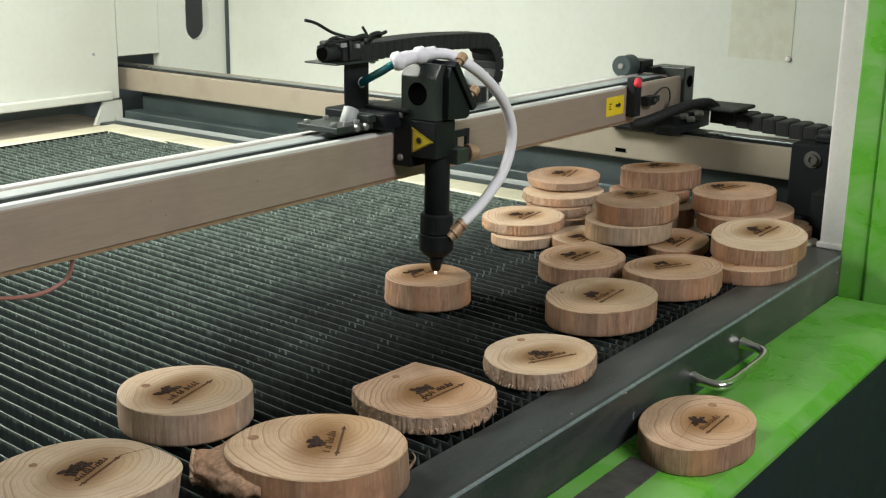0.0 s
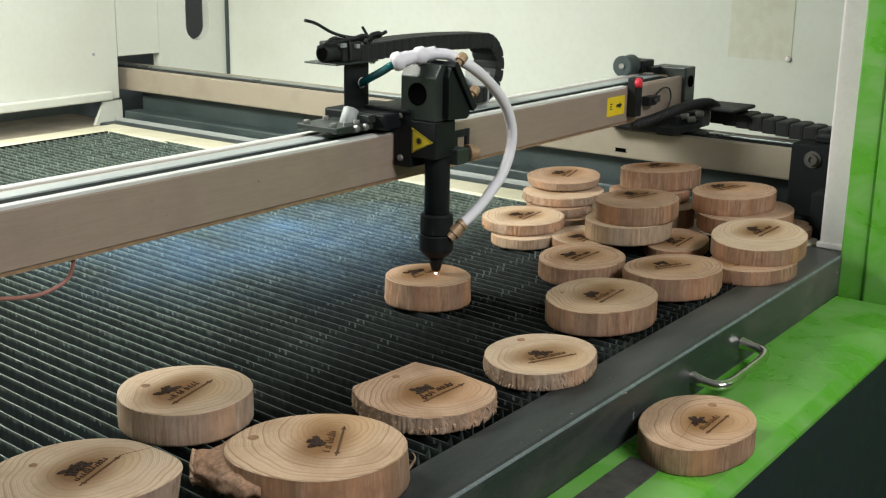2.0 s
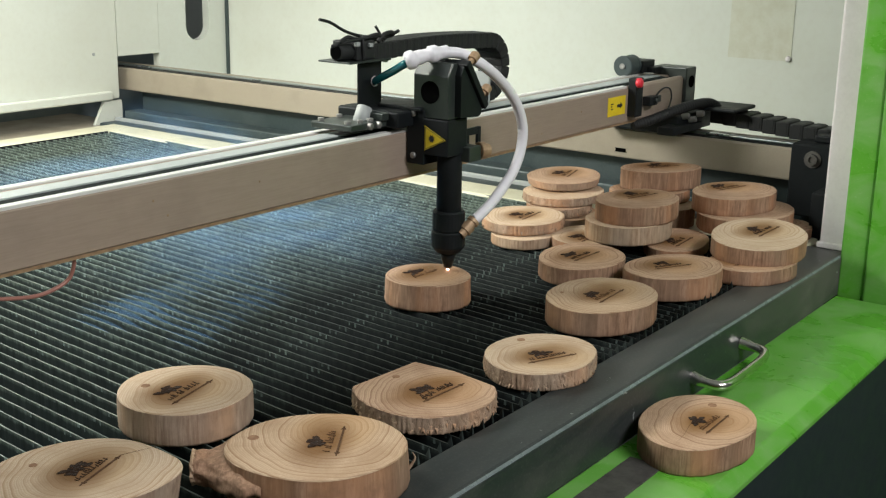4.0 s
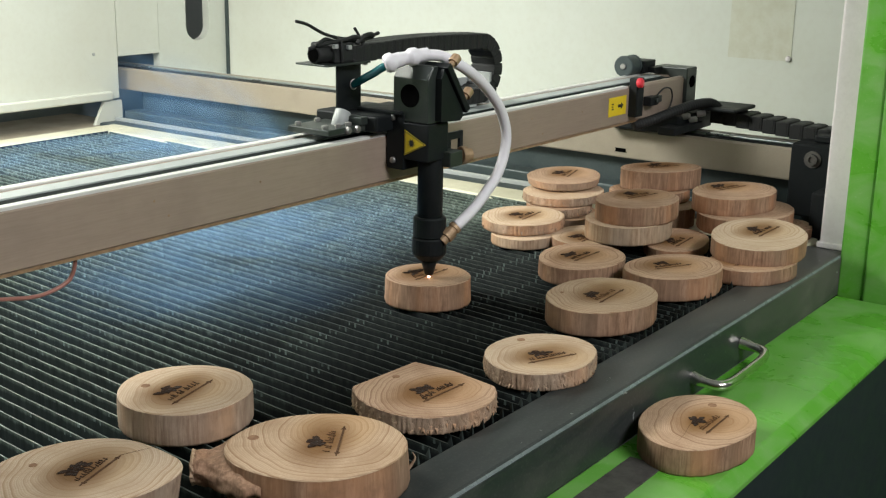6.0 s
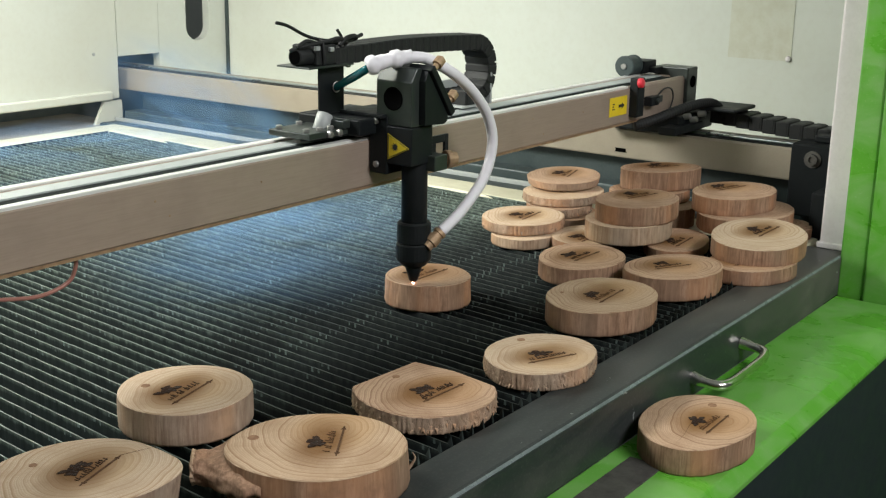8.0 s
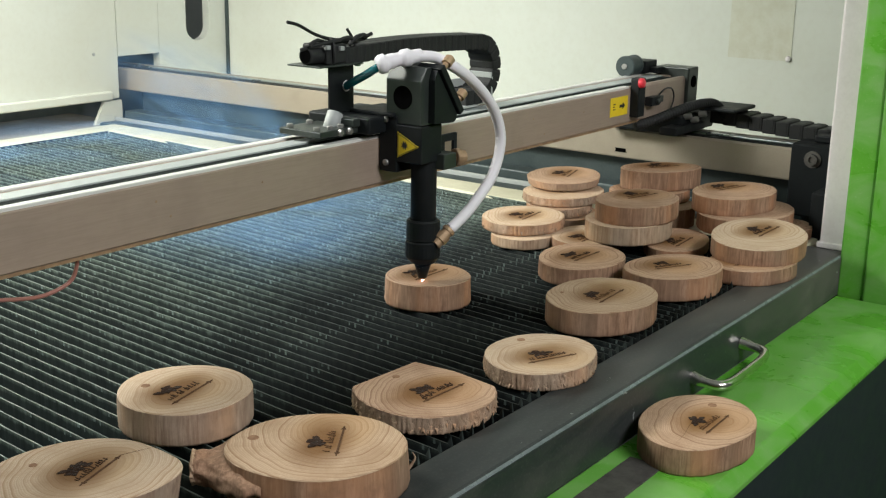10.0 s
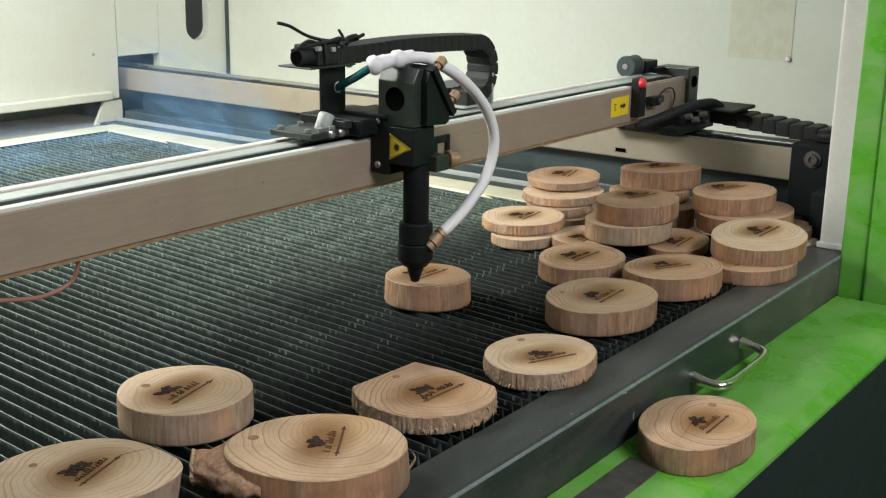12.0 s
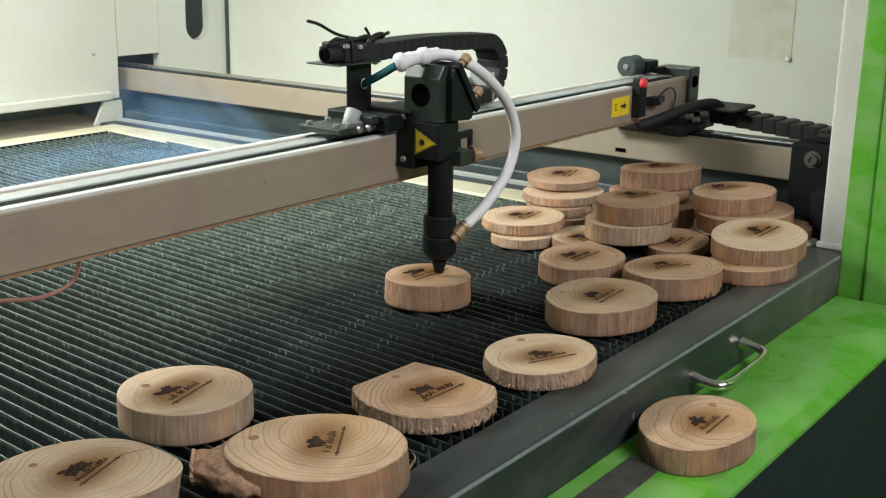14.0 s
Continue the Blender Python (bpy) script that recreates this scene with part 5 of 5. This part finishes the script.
# the head's place along the beam, in mm from its first place, second by second
SCAN = [
    (0, 0.0), (0.1, -10.3), (0.2, -38.1), (0.3, -42.4), (0.4, -15.0), (0.5, 12.2), (0.6, -13.7), (0.7, -41.3),
    (0.8, -40.0), (0.9, -11.0), (1, 9.9), (1.1, -17.0), (1.2, -46.0), (1.3, -36.1), (1.4, -6.9), (1.5, 4.6),
    (1.6, -23.3), (1.7, -50.6), (1.8, -30.7), (1.9, -1.3), (2, -1.6), (2.1, -28.0), (2.2, -51.0), (2.3, -23.8),
    (2.4, 4.3), (2.5, -5.8), (2.6, -34.2), (2.7, -47.1), (2.8, -19.8), (2.9, 8.5), (3, -2.4), (3.1, -30.3),
    (3.2, -50.6), (3.33, -13.8), (3.46, 18.9), (3.59, -14.0), (3.73, -45.5), (3.87, -14.2), (4, 18.5), (4.13, -14.4),
    (4.27, -46.0), (4.41, -14.6), (4.54, 18.0), (4.67, -14.8), (4.81, -46.4), (4.95, -15.1), (5.08, 17.6),
    (5.21, -15.3), (5.3, -41.2), (5.4, -40.4), (5.5, -14.1), (5.6, 18.2), (5.7, -4.6), (5.8, -28.5), (5.9, -39.8),
    (6, -17.3), (6.1, 14.8), (6.2, 4.8), (6.3, -22.3), (6.4, -35.6), (6.5, -21.5), (6.6, 9.4), (6.7, 4.4),
    (6.8, -16.0), (6.9, -44.3), (7, -28.5), (7.1, -10.5), (7.2, 14.9), (7.3, -9.7), (7.4, -45.6), (7.5, -45.7),
    (7.6, -16.7), (7.7, 9.5), (7.8, -8.2), (7.9, -36.7), (8, -46.1), (8.1, -19.0), (8.2, 8.1), (8.24, 15.0),
    (8.37, -17.8), (8.51, -49.2), (8.64, -18.0), (8.78, 14.6), (8.91, -18.2), (9.04, -49.6), (9.18, -18.4),
    (9.31, 14.1), (9.44, -18.6), (9.58, -50.0), (9.71, -18.8), (9.85, 13.7), (9.98, -19.0), (10.11, -50.4),
    (10.3, -2.4), (10.4, 11.3), (10.5, -18.0), (10.6, -46.2), (10.7, -38.9), (10.8, -11.5), (10.9, 15.8), (11, -9.8),
    (11.1, -38.3), (11.2, -42.1), (11.3, -15.8), (11.4, 12.4), (11.5, 15.3), (11.6, 14.3), (11.7, 10.2), (11.8, 7.2),
    (11.9, -22.0), (12, -46.4), (12.1, -19.3), (12.2, 9.8), (12.3, -0.1), (12.4, -28.1), (12.5, -41.2),
    (12.6, -13.0), (12.7, 14.3), (12.8, -7.3), (12.9, -35.9), (13, -34.2), (13.1, -4.7), (13.2, 12.9), (13.3, -15.5),
    (13.4, -43.8), (13.5, -34.5), (13.6, -5.1), (13.7, -8.1), (13.8, -35.7), (13.9, -24.5), (14, -5.9),
]
DRIFT = -0.0085 / 14.0


def motions():
    rows = [(t, pose(0, DRIFT * t, 0)) for t in (0.0, 3.5, 7.0, 10.5, 14.0)]
    walk(GANTRY, rows)
    walk(CHAIN, rows)
    walk(HEAD_OB, [(t, pose(HEAD.x + 0.001 * d, HEAD.y + DRIFT * t, HEAD.z)) for t, d in SCAN])
    for k, ob in enumerate(LINKS):
        walk(ob, [(t, link_pose(k, HEAD.x + 0.001 * d)) for t, d in SCAN])
    # the spot of light shows while the laser fires, and is drawn up into the nozzle while it pauses
    fires = ((0.0, 1), (0.03, 1), (0.1, 0), (0.7, 0), (0.8, 1), (3.2, 1), (10.85, 1), (10.95, 0), (14.0, 0))
    walk(SPOT, [(t, pose(0, 0, 0.0 if on else 0.014)) for t, on in fires])
    # the arrow comes out line by line while it is burnt
    walk(ARROW, [(t, pose(0, 0, z)) for t, z in ((0.0, -0.0012), (3.3, -0.0012), (5.2, 0.0), (14.0, 0.0))])
    # wisps rise out of the bed, drift to the rear and are drawn down again by the exhaust
    drift = (
        ((0.0, 0.94, 0.98, -0.12), (0.8, 0.94, 0.98, -0.09), (2.0, 0.94, 0.96, 0.015), (3.2, 0.95, 0.95, 0.035), (7.0, 0.95, 0.98, 0.04), (8.2, 1.0, 1.0, 0.035), (11.0, 1.08, 1.06, -0.03), (12.0, 1.10, 1.10, -0.11), (14.0, 1.10, 1.10, -0.12)),
        ((0.0, 0.80, 0.95, -0.09), (3.2, 0.84, 0.95, -0.05), (5.5, 0.88, 0.95, 0.015), (7.5, 0.95, 0.96, 0.02), (9.0, 1.0, 0.95, 0.02), (10.3, 1.02, 0.95, 0.05), (10.8, 1.02, 0.95, 0.04), (11.5, 1.02, 0.98, -0.10), (14.0, 1.0, 1.0, -0.12)),
        ((0.0, 1.05, 0.92, -0.11), (1.5, 1.05, 0.92, 0.00), (5.5, 1.03, 0.90, 0.03), (8.2, 1.06, 0.92, 0.03), (10.5, 1.10, 0.93, 0.045), (11.2, 1.12, 0.97, 0.02), (12.2, 1.12, 1.0, -0.11), (14.0, 1.12, 1.0, -0.12)),
        ((0.0, 1.15, 1.45, -0.13), (3.2, 1.15, 1.45, -0.03), (6.0, 1.15, 1.45, 0.03), (8.2, 1.12, 1.45, 0.05), (11.0, 1.15, 1.48, 0.05), (12.5, 1.18, 1.5, 0.03), (14.0, 1.2, 1.5, 0.0)),
        ((0.0, 1.37, 1.47, -0.30), (3.2, 1.37, 1.47, -0.10), (6.5, 1.37, 1.47, 0.05), (10.5, 1.37, 1.47, 0.075), (12.5, 1.37, 1.47, 0.07), (14.0, 1.37, 1.47, 0.02)),
    )
    for k, (ob, rows) in enumerate(zip(WISPS, drift)):
        # the rearmost one stands up against the rear rail
        walk(ob, [(t, pose(x, y, z, 38 if k == 4 else 0, 0, (1 if k == 4 else 4) * t)) for t, x, y, z in rows])


motions()
